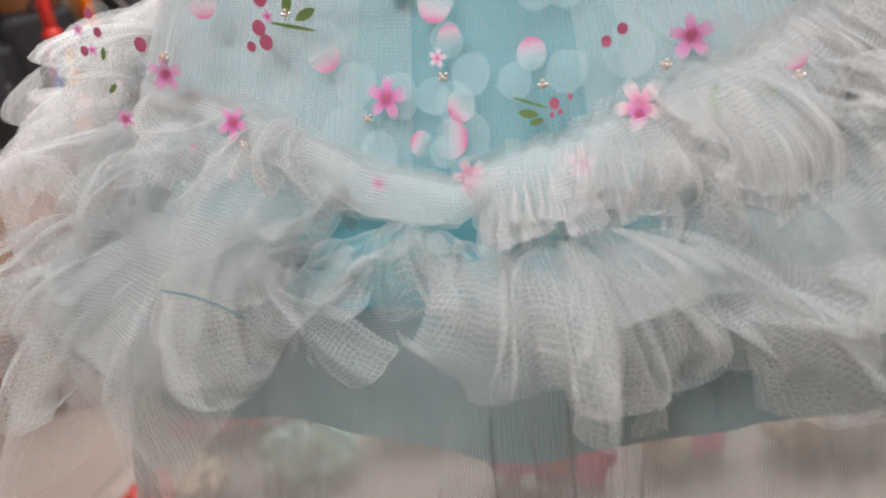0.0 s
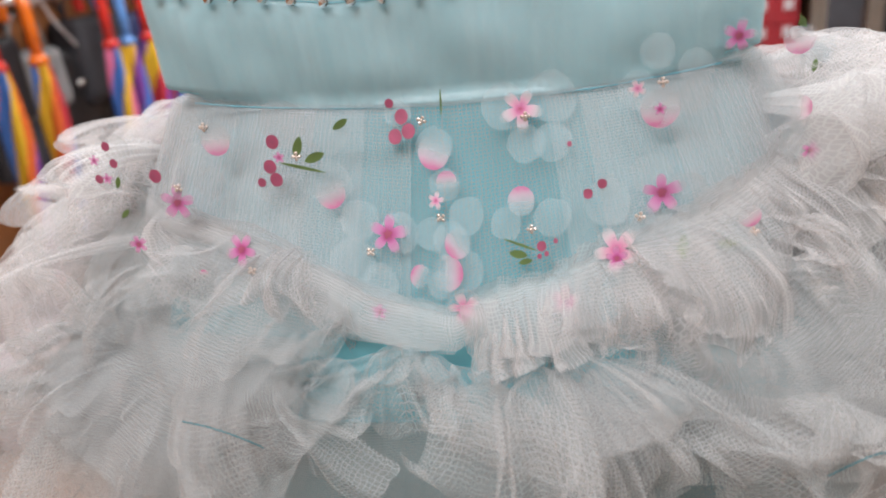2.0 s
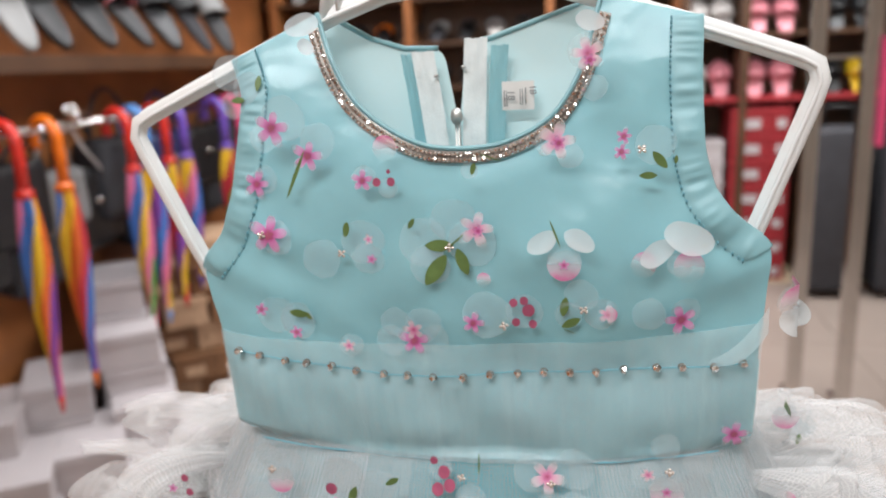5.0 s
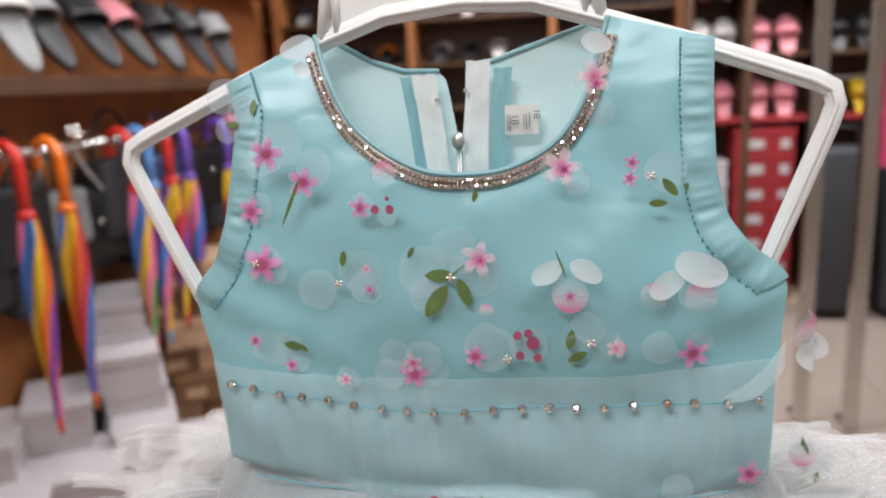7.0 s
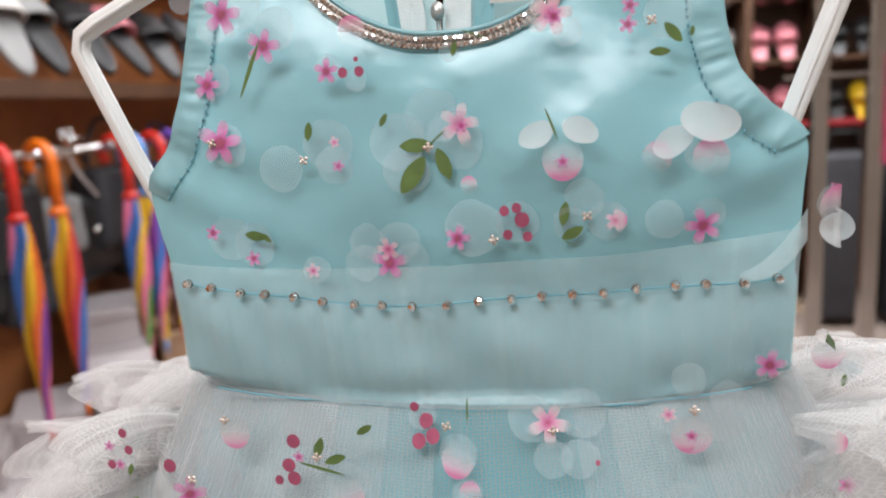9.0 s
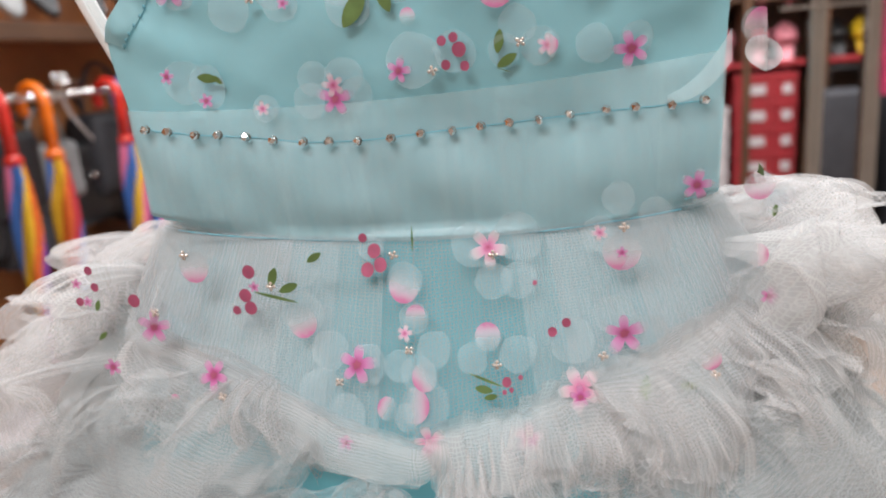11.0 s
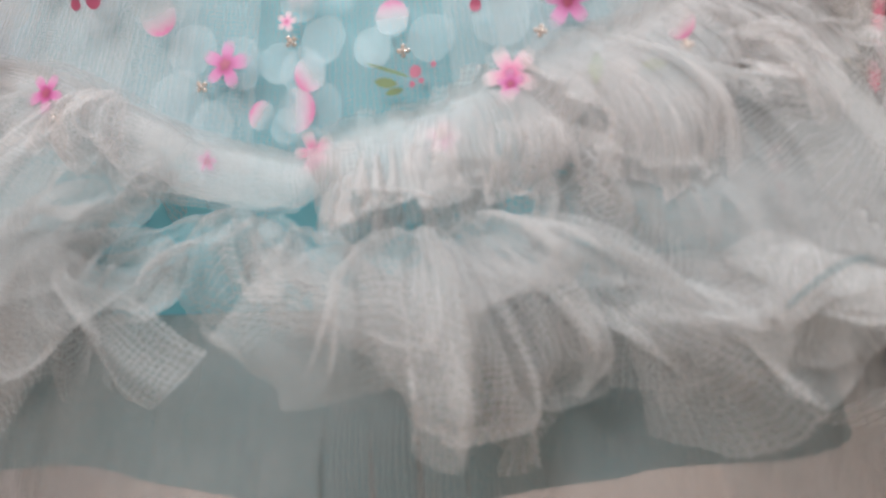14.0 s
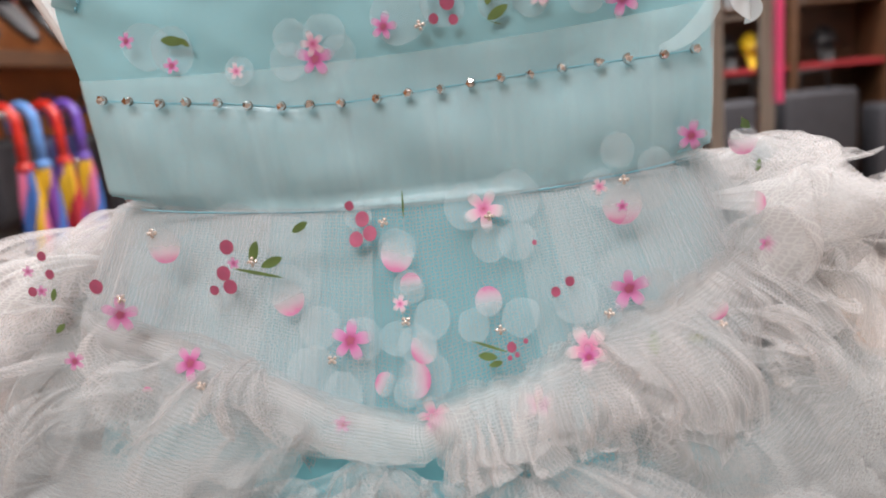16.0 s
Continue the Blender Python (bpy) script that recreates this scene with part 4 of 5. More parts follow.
flower(0.157, 1.096, 0.000, [('P', 0.0, 1.0, 6.0), ('P', 7.0, -8.0, 6.0), ('P', 10.0, -5.0, 6.0)], [('U', 0.0, 1.0, 6.1, 180.0), ('L', 7.0, -12.0, 3.0, 80.0), ('T', -1.0, 9.0, 3.0, 85.0)])
flower(-0.120, 1.028, -0.070, [('P', -1.0, -1.0, 7.0)], [('S', -21.0, 8.0, 5.0, 0.0), ('U', 8.0, -8.0, 2.0, 0.0)])
flower(-0.030, 1.002, -0.075, [('P', 0.0, -2.0, 5.1)], [('S', 0.0, 0.0, 4.0, 0.0)])
flower(-0.122, 1.278, -0.012, [('P', -4.0, 6.0, 9.0), ('P', 7.0, -2.0, 8.0), ('P', 0.0, -10.0, 7.0)], [('L', 14.0, 0.0, 4.0, 85.0), ('L', 3.0, -8.0, 4.0, 0.0)])
flower(-0.092, 1.258, -0.040, [('P', 3.0, 3.0, 11.0), ('P', -8.0, -6.0, 7.0)], [('S', -3.0, -1.0, 9.0, 10.0)])
flower(-0.075, 1.246, -0.040, [('P', 2.0, 4.0, 9.0)], [('S', -3.0, -3.0, 8.0, 150.0), ('T', -10.0, -12.0, 13.0, 65.0)])
flower(-0.108, 1.229, -0.030, [('P', 4.0, 2.0, 7.0)], [('S', 0.0, 0.0, 7.0, 0.0)])
flower(-0.102, 1.204, -0.038, [('P', 3.0, -2.0, 9.0)], [('S', 0.0, 0.0, 11.0, 15.0), ('O', -4.0, 0.0, 1.0, 0)])
flower(-0.063, 1.195, -0.042, [('P', -12.0, -3.0, 10.0), ('P', 10.0, 6.0, 11.0), ('P', 12.0, -3.0, 8.0)], [('L', 2.0, 12.0, 4.0, 80.0), ('V', 13.0, 7.0, 3.0, 0.0), ('S', 14.0, -3.0, 3.0, 0.0), ('O', -1.0, 0.0, 2.0, 0)])
flower(-0.044, 1.234, -0.042, [('P', 5.0, -7.0, 5.0), ('P', -6.0, -2.0, 6.0)], [('S', -7.0, -3.0, 6.0, 0.0), ('B', 0.0, -4.0, 2.0, 0), ('B', 7.0, -4.0, 2.0, 0), ('B', 6.0, 1.0, 1.0, 0), ('U', 5.0, 12.0, 5.0, 0.0)])
flower(-0.010, 1.198, -0.043, [('P', 2.0, 13.0, 11.0), ('P', -13.0, 3.0, 12.0), ('P', -10.0, -9.0, 10.0), ('P', 11.0, 2.0, 12.0)], [('L', -5.0, 1.0, 7.0, 0.0), ('L', -7.0, -11.0, 9.1, 55.0), ('L', 6.0, -7.0, 7.0, -70.0), ('V', 13.0, 9.0, 9.0, 0.0), ('S', 14.0, 8.0, 3.0, 0.0), ('U', 16.0, -16.0, 3.0, 0.0), ('L', -18.0, 12.0, 3.0, 60.0), ('T', 3.0, 3.0, 6.0, 40.0), ('O', 0.0, 0.0, 1.0, 0)])
flower(0.044, 1.197, -0.046, [('Q', -10.0, 4.0, 7.0), ('Q', 7.0, 5.0, 7.0), ('P', 0.0, -7.0, 7.0)], [('T', -4.0, 8.0, 7.0, 110.0), ('U', 0.0, -6.0, 7.0, 180.0), ('S', 0.0, -7.0, 3.0, 0.0)])
flower(0.093, 1.198, -0.046, [('Q', -7.0, -2.0, 8.0), ('Q', 6.0, 5.0, 10.0), ('P', 3.0, -8.0, 6.0)], [('U', 7.0, -9.0, 6.0, 0.0), ('U', -13.0, -8.0, 5.0, 30.0), ('L', 13.0, 1.0, 2.0, 30.0)])
flower(-0.097, 1.160, -0.040, [('P', -5.0, 2.0, 10.0), ('P', 6.0, -1.0, 10.0)], [('S', -13.0, 5.0, 4.0, 0.0), ('L', 7.0, 3.0, 5.0, -10.0), ('L', 12.0, 2.0, 3.0, -40.0), ('S', 5.0, -7.0, 4.0, 0.0)])
flower(-0.031, 1.154, -0.042, [('P', -8.0, 5.0, 8.0), ('P', 6.0, 5.0, 9.0), ('P', -11.0, -4.0, 8.0), ('P', 11.0, -3.0, 8.0)], [('S', 1.0, -4.0, 8.0, 0.0), ('V', 1.0, 2.0, 6.0, 0.0)])
flower(0.013, 1.163, -0.043, [('P', -6.0, 1.0, 12.0), ('P', 12.0, 3.0, 9.0)], [('S', -13.0, -3.0, 6.0, 30.0), ('B', 14.0, 4.0, 3.0, 0), ('B', 8.0, -2.0, 2.0, 0), ('B', 7.0, 8.0, 2.0, 0), ('B', 16.0, -3.0, 2.0, 0), ('B', 12.0, 9.0, 2.0, 0), ('O', 2.0, -4.0, 1.0, 0)])
flower(0.052, 1.167, -0.043, [('P', 0.0, 8.0, 8.0), ('P', 9.0, -1.0, 8.0), ('P', -6.0, -2.0, 7.0)], [('L', -8.0, 2.0, 5.0, 80.0), ('L', -5.0, -6.0, 5.0, 30.0), ('V', 12.0, -1.0, 5.0, 0.0), ('U', 13.0, -1.0, 3.0, 90.0), ('T', -6.0, -10.0, 3.0, -20.0), ('O', 1.0, 1.0, 1.0, 0)])
flower(0.095, 1.163, -0.040, [('P', -12.0, 2.0, 8.0), ('P', 5.0, 3.0, 7.0)], [('S', 3.0, -1.0, 8.0, 0.0)])
flower(0.041, 1.246, -0.040, [('P', 6.0, -6.0, 6.0), ('P', -4.0, 0.0, 6.0)], [('V', 0.0, 1.0, 9.0, 0.0), ('S', 1.0, 0.0, 4.0, 0.0)])
flower(0.078, 1.241, -0.038, [('P', 7.0, 3.0, 9.0)], [('S', -7.0, 7.0, 4.0, 0.0), ('S', -8.0, 0.0, 4.0, 20.0), ('L', 9.0, -4.0, 5.0, -50.0), ('L', 4.0, -11.0, 4.0, 0.0), ('L', 16.0, -4.0, 2.0, 85.0), ('O', 1.0, 1.0, 1.0, 0)])
flower(0.004, 1.238, -0.046, [('P', -3.0, -3.0, 4.0)], [('L', -1.0, -2.0, 3.0, 75.0), ('T', 7.0, 3.0, 5.1, -20.0)])
flower(-0.077, 1.299, -0.034, [('Q', 0.0, 5.0, 7.1), ('Q', 1.0, -5.0, 5.0)], [])
flower(0.055, 1.288, -0.036, [('Q', 1.0, 11.0, 6.0), ('P', -1.0, -2.0, 8.0), ('P', 3.0, -18.0, 6.0)], [('V', 0.0, -3.0, 8.0, 0.0), ('S', 1.0, -6.0, 3.2, 0.0)])
flower(0.152, 1.160, -0.002, [('Q', 2.0, -4.0, 10.0), ('P', -3.0, 8.0, 7.0)], [('U', -1.0, 6.0, 7.0, 0.0), ('T', -7.0, 25.0, 2.0, 40.0)])
flower(-0.063, 1.148, -0.042, [('P', 1.0, 0.0, 6.1)], [('V', 0.0, 0.0, 4.0, 0.0)])

# ---- hanger and the rack it hangs from ----
hanger = thing("coat_hanger", "frosted white plastic coat hanger with square shoulders", "hanger")
loop = [(-0.008, 0, 1.323), (-0.045, 0, 1.319), (-0.075, 0, 1.309), (-0.134, 0, 1.284), (-0.181, 0, 1.2635), (-0.1895, 0, 1.2585), (-0.1915, 0, 1.251), (-0.188, 0, 1.242), (-0.170, 0, 1.200), (-0.156, 0, 1.170), (-0.147, 0, 1.163), (0, 0, 1.157), (0.123, 0, 1.171), (0.132, 0, 1.177), (0.140, 0, 1.199), (0.162, 0, 1.259), (0.1645, 0, 1.268), (0.1625, 0, 1.275), (0.155, 0, 1.279), (0.110, 0, 1.295), (0.058, 0, 1.312), (0.028, 0, 1.321)]
part("frame", tube(loop, 0.0050, 10, True, 0.75), HANGER, hanger)
part("frame_ridge", tube([(x * 0.994, -0.0034, z - 0.0004) for x, _, z in loop], 0.0013, 6, True), HANGER, hanger)


def web(u, v):
    x = -0.073 + 0.130 * u
    z0 = 1.310 + 0.0135 * (1 - ((x + 0.008) / 0.066) ** 2)
    return (x, -0.001, z0 + (1.346 - z0) * v)


part("web", grid(web, 20, 3), HANGER, hanger)
part("top_bar", tube([(-0.077, 0, 1.308), (-0.073, 0, 1.335), (-0.065, 0, 1.346), (-0.008, 0, 1.352), (0.048, 0, 1.346), (0.055, 0, 1.335), (0.059, 0, 1.310)], 0.004, 8), HANGER, hanger)
for x in (-0.069, 0.052):
    part("rib", tube([(x, -0.002, 1.312), (x - 0.001, -0.002, 1.346)], 0.002, 6), HANGER, hanger)
part("hook", tube([(-0.008, 0, 1.348), (-0.008, 0, 1.42)] + [(-0.008 + 0.022 - 0.022 * math.cos(t), 0, 1.42 + 0.022 * math.sin(t)) for t in (0.3 * i for i in range(1, 11))], 0.0019, 8), CHROME, hanger, "bent steel wire hook")

rack = thing("garment_rack", "chrome garment rack that carries the dress on its rail", "rack")
part("rail", tube([(-0.95, 0, 1.4275), (0.95, 0, 1.4275)], 0.0125, 14), CHROME, rack)
for x in (-0.95, 0.95):
    part("post", tube([(x, 0, 0.0), (x, 0, 1.44)], 0.014, 12), CHROME, rack)
    part("foot", tube([(x, -0.28, 0.016), (x, 0.28, 0.016)], 0.016, 10), CHROME, rack)

# ---- the shop ----
XL, XR, YB, YF, ZC = -1.78, 2.6, 4.3, -2.4, 2.7
floor = tagged(part("floor", box(XL - 0.1, XR + 0.1, YF - 0.1, YB + 0.1, -0.1, -0.004), GROUT), "beige tiled shop floor", "floor", kind="structure")
tile = box(-0.298, 0.298, -0.298, 0.298, -0.006, 0.0, 0.0015)
tile_ob = part("tile", tile, FLOOR, floor, smooth=False)
tile_ob.location = (XL + 0.3, YF + 0.3, 0)
for i in range(int((XR - XL) / 0.6) + 1):
    for j in range(int((YB - YF) / 0.6) + 1):
        if i or j:
            t = new("tile", tile_ob.data)
            t.parent, t.location = floor, (XL + 0.3 + 0.6 * i, YF + 0.3 + 0.6 * j, 0)
tagged(part("wall_left", box(XL - 0.12, XL, YF - 0.12, YB + 0.12, 0, ZC), WOOD, smooth=False), "orange-brown wood panelled wall behind shoe shelves", "wall", kind="structure")
tagged(part("wall_right", box(XR, XR + 0.12, YF - 0.12, YB + 0.12, 0, ZC), PLASTER, smooth=False), "plain cream shop wall", "wall", kind="structure")
tagged(part("wall_back", box(XL, XR, YB, YB + 0.12, 0, ZC), DARK_WOOD, smooth=False), "dark wooden back wall of the shoe display", "wall", kind="structure")
tagged(part("wall_front", box(XL, XR, YF - 0.12, YF, 0, ZC), PLASTER, smooth=False), "plain cream shop wall", "wall", kind="structure")
tagged(part("ceiling", box(XL - 0.12, XR + 0.12, YF - 0.12, YB + 0.12, ZC, ZC + 0.1), CEILING, smooth=False), "white shop ceiling", "ceiling", kind="structure")


def shoe_box(at, size, card, label, group, turn=0.0, plate=None):
    """A lidded card box; its lid overhangs a little. plate: a printed label on its end."""
    sx, sy, sz = size
    ob = thing("shoe_box", label, "box", at, group)
    ob.rotation_euler = (0, 0, radians(turn))
    part("body", box(-sx / 2, sx / 2, -sy / 2, sy / 2, 0, sz * 0.97, 0.002), card, ob, smooth=False)
    part("lid", box(-sx / 2 - 0.004, sx / 2 + 0.004, -sy / 2 - 0.004, sy / 2 + 0.004, sz * 0.72, sz - 0.0015, 0.002), card, ob, smooth=False)
    if plate:
        part("label_plate", box(-sx * 0.24, sx * 0.24, -sy / 2 - 0.0065, -sy / 2 - 0.0045, sz * 0.2, sz * 0.56), plate, ob, "pale printed label", smooth=False)
    return ob


def slipper(at, mat, label, group, turn=0.0, tilt=0.0, strap=None, size=0.24):
    """A slide sandal: a waisted sole and an arched strap."""
    ob = thing("slipper", label, "shoe", at, group)
    ob.rotation_euler = (radians(tilt), 0, radians(turn))

    def rim(t):
        y = 0.5 * size * math.sin(t)
        return (0.185 * size * math.cos(t) * (1 + 0.22 * math.sin(t) - 0.12 * math.cos(2 * t)), y)
    bm = bmesh.new()
    rows = []
    for z, k in ((0, 0.94), (0.006, 1.0), (0.020, 1.0), (0.026, 0.94), (0.024, 0.8)):
        rows.append([bm.verts.new((rim(6.2832 * i / 24)[0] * k, rim(6.2832 * i / 24)[1] * k, z)) for i in range(24)])
    for r, q in zip(rows, rows[1:]):
        for i in range(24):
            bm.faces.new((r[i], r[(i + 1) % 24], q[(i + 1) % 24], q[i]))
    bm.faces.new(rows[0][::-1])
    bm.faces.new(rows[-1])
    part("sole", bm, mat, ob)

    def band(u, v):
        t = math.pi * u
        w = 0.205 * size
        return (w * math.cos(t), size * (0.02 + 0.30 * v), 0.012 + 0.062 * math.sin(t) ** 0.7 * (1 - 0.35 * v))
    st = part("strap", grid(band, 14, 5), strap or mat, ob)
    st.modifiers.new("thickness", "SOLIDIFY").thickness = 0.006
    return ob


def umbrella(at, hook, cloth, label, length=0.80, turn=0.0, lean=0.0):
    """A furled child's umbrella hung by its hooked handle; cloth: the colours of its gores in turn."""
    ob = thing("umbrella", label, "umbrella", at, "hanging umbrellas")
    ob.rotation_euler = (0, radians(lean), radians(turn))
    r = 0.056
    bend = [(-r + r * math.cos(t), 0, r * math.sin(t) - r) for t in (-0.5, 0, 0.4, 0.8, 1.2, 1.57, 2.0, 2.4, 2.8, 3.14)]
    handle = [(x - 0.0 + r, y, z) for x, y, z in bend][::-1]
    part("handle", tube([(-r, 0, -0.185), (-r, 0, -0.10)] + [(x, y, z) for x, y, z in handle], 0.0165, 10), hook, ob, "curved glossy plastic handle")
    part("collar", tube([(-r, 0, -0.175), (-r, 0, -0.19), (-r, 0, -0.205)], [0.018, 0.028, 0.020], 10), hook, ob)
    gores = len(cloth)
    bm = bmesh.new()
    ni = 36
    rows = []
    for j in range(25):
        v = j / 24
        z = -0.20 - (length - 0.25) * v
        rad = 0.011 + 0.025 * math.sin(math.pi * min(1, v * 1.1 + 0.1)) ** 0.7 * (1 - 0.55 * v)
        rows.append([bm.verts.new((-r + rad * (1 + 0.22 * math.cos(4 * t + 5 * v)) * math.cos(t), rad * (1 + 0.22 * math.cos(4 * t + 5 * v)) * math.sin(t), z)) for t in (6.2832 * i / ni for i in range(ni))])
    for j in range(24):
        for i in range(ni):
            f = bm.faces.new((rows[j][i], rows[j][(i + 1) % ni], rows[j + 1][(i + 1) % ni], rows[j + 1][i]))
            f.material_index = int((i / ni * gores + j * 0.16) % gores)
    part("canopy", bm, cloth, ob, "furled striped nylon cloth")
    part("ferrule", tube([(-r, 0, -length + 0.055), (-r, 0, -length)], [0.010, 0.005], 8), hook, ob)
    return ob


# left wall: shelf of black sandals, umbrella rail, boxes
shelf = thing("wall_shelf", "brown wooden wall shelf that carries black sandals", "shelf", (XL, 0, 0))
part("board", box(0.002, 0.30, 0.2, 3.9, 1.327, 1.352, 0.002), WOOD, shelf, smooth=False)
part("edge", box(0.301, 0.315, 0.2, 3.9, 1.307, 1.357, 0.002), DARK_WOOD, shelf, smooth=False)
upper = thing("wall_shelf", "brown wooden wall shelf that carries shoes", "shelf", (XL, 0, 0))
part("board", box(0.002, 0.26, 0.2, 3.9, 1.80, 1.825, 0.002), WOOD, upper, smooth=False)
for i, (y, mat, strap, lab) in enumerate(((1.30, BLACK, GREY, "black sandal with a grey strap on the wooden shelf"), (1.44, BLACK, GREY, "black sandal with a grey strap on the wooden shelf"), (1.66, GREY, WHITE_FOAM, "grey and white sandal on the wooden shelf"), (1.80, BLACK, GREY, "black sandal with a grey strap on the wooden shelf"), (2.05, BLACK, BLACK, "black rubber slide sandal on the wooden shelf"), (2.25, BLACK, PINK_FOAM, "black sandal with a red strap on the wooden shelf"), (2.5, BLACK, BLACK, "black rubber slide sandal on the wooden shelf"), (2.75, CHARCOAL, BLACK, "charcoal sandal on the wooden shelf"), (3.0, BLACK, GREY, "black sandal with a grey strap on the wooden shelf"))):
    slipper((XL + 0.20, y, 1.515), mat, lab, "sandals on the wooden shelf", 78 + 9 * math.sin(3 * i), 55 + 5 * math.sin(i), strap, 0.36)
rail = thing("umbrella_rail", "chrome wall rail with end clips for umbrellas", "rail", (XL, 0, 0))
part("bar", tube([(0.31, 0.9, 1.150), (0.31, 3.3, 1.150)], 0.011, 12), CHROME, rail)
for y in (1.75, 3.2):
    part("bracket", tube([(0, y, 1.12), (0.22, y, 1.12), (0.31, y, 1.150)], 0.010, 8), CHROME, rail)
    part("clip", box(0.28, 0.36, y - 0.07, y + 0.02, 1.162, 1.188, 0.005), CHROME, rail)
    for dy in (-0.045, -0.005):
        part("knob", tube([(0.32, y + dy, 1.186), (0.32, y + dy, 1.202), (0.32, y + dy, 1.212)], [0.006, 0.010, 0.006], 10), CHROME, rail)
C = UMBRELLA_CLOTH
for x, y, hook, cl, ln, lab in (
        (-1.335, 1.44, RED, (C[0], C[0], C[1], C[2], C[3], C[4]), 0.83, "furled rainbow umbrella with a red handle on the rail"),
        (-1.300, 1.56, ORANGE, (C[4], C[1], C[2], C[3], C[5], C[1]), 0.80, "furled rainbow umbrella with an orange handle on the rail"),
        (-1.310, 1.93, RED, (C[6], C[0], C[1], C[2], C[0]), 0.76, "furled pink and rainbow umbrella with a red handle on the rail"),
        (-1.305, 2.02, BLUE, (C[0], C[2], C[4], C[1]), 0.76, "furled striped umbrella with a blue handle on the rail"),
        (-1.300, 2.14, RED, (C[4], C[2], C[5]), 0.74, "furled violet umbrella with a red handle on the rail"),
        (-1.295, 2.26, PURPLE, (C[4], C[2], C[0], C[1]), 0.70, "furled violet umbrella with a purple handle on the rail"),
        (-1.295, 2.60, PURPLE, (C[0], C[2], C[5], C[6]), 0.66, "furled striped umbrella with a purple handle on the rail"),
        (-1.295, 2.75, HOT_PINK, (C[0], C[3], C[5]), 0.66, "furled pink umbrella with a pink handle on the rail"),
        (-1.295, 2.95, RED, (C[2], C[0], C[5], C[6]), 0.66, "furled striped umbrella with a red handle on the rail")):
    umbrella((x - 0.135, y, 1.178), hook, list(cl), lab, ln, turn=160)

# dark bags that hang behind the umbrellas
def bag(at, mat, lab, s=1.0):
    ob = thing("handbag", lab, "bag", at, "bags behind the umbrellas")
    bm = bmesh.new()
    bmesh.ops.create_cube(bm, size=1, matrix=Matrix.Diagonal((0.12 * s, 0.30 * s, 0.26 * s, 1)))
    bmesh.ops.bevel(bm, geom=bm.edges[:], offset=0.045 * s, segments=4, profile=0.6, affect="EDGES")
    for v in bm.verts:
        v.co += Vector((0.012 * wob(*v.co, 9, s), 0.02 * wob(*v.co, 7, s + 1), 0.02 * wob(*v.co, 8, s + 2)))
    part("body", bm, mat, ob)
    part("strap", tube([(0.0, 0.11 * s * math.cos(t), 0.12 * s + 0.17 * s * math.sin(t)) for t in (math.pi * i / 14 for i in range(15))], 0.008, 8), mat, ob)
    part("clasp", tube([(0.066 * s, -0.02, 0.02), (0.070 * s, 0, 0.03), (0.066 * s, 0.02, 0.02)], 0.010, 8), CHROME, ob, "bright metal clasp")
    return ob


for y, z, mat, s in ((0.95, 0.93, BLACK, 1.2), (1.10, 0.80, CHARCOAL, 1.1), (1.40, 0.84, BLACK, 1.2), (1.75, 0.78, CHARCOAL, 1.1), (2.02, 0.84, BLACK, 1.1), (2.38, 0.80, CHARCOAL, 1.1), (2.70, 0.80, BLACK, 1.1), (3.02, 0.80, CHARCOAL, 1.1), (1.25, 0.94, CHARCOAL, 1.1), (1.62, 0.92, BLACK, 1.0), (1.86, 0.90, GREY, 0.75), (2.2, 0.93, CHARCOAL, 1.1), (2.55, 0.93, NAVY, 1.0), (2.85, 0.92, BLACK, 1.0), (3.2, 0.92, CHARCOAL, 1.1)):
    bag((XL + (0.13 if z > 0.86 else 0.10), y, z), mat, {CHARCOAL: "charcoal cloth bag hung on the wall", BLACK: "black bag hung on the wall", GREY: "grey bag with a bright clasp hung on the wall", NAVY: "navy bag hung on the wall"}[mat], s)
wire = thing("wire_hanger", "thin white hanger hooked on the umbrella rail", "hanger", (-1.47, 1.72, 1.160))
part("wire", tube([(0.0, 0.0, 0.0), (0.0, 0.015, 0.012), (0.0, 0.03, 0.0), (0.0, 0.02, -0.03), (0.0, 0.05, -0.08), (0.0, 0.13, -0.16)], 0.0045, 8), WHITE_FOAM, wire)

# white and brown boxes stacked by the left wall
for i, (x, y, top, turn) in enumerate(((-1.57, 1.96, 0.62, 32), (-1.46, 1.85, 0.48, 32), (-1.36, 1.74, 0.28, 32), (-1.60, 1.64, 0.38, 32), (-1.42, 1.52, 0.24, 32), (-1.66, 1.42, 0.36, 28), (-1.30, 1.62, 0.14, 35), (-1.50, 1.30, 0.25, 30), (-1.24, 1.86, 0.14, 30))):
    n = int(top / 0.115)
    for k in range(n):
        shoe_box((x + 0.008 * math.sin(3 * k + i), y + 0.008 * math.cos(5 * k + i), top - 0.115 * n + 0.115 * k if k else 0.0), (0.19, 0.30, 0.114 if k else top - 0.115 * (n - 1) - 0.001), WHITE_CARD, "plain white card shoe box in a stack", "stacked white shoe boxes", turn + 2 * math.sin(7 * k))
for i in range(6):
    for k in range(6):
        shoe_box((-1.58 + 0.165 * i * 0.82 + (0.07 if k % 2 else 0), 2.30 + 0.165 * i * 0.57, 0.112 * k), (0.155, 0.30, 0.110), BROWN_CARD if (i + k) % 3 else TAN_CARD, "brown card shoe box in a stack", "stacked brown shoe boxes", 35 + 3 * math.sin(5 * i + k), TAN_CARD)

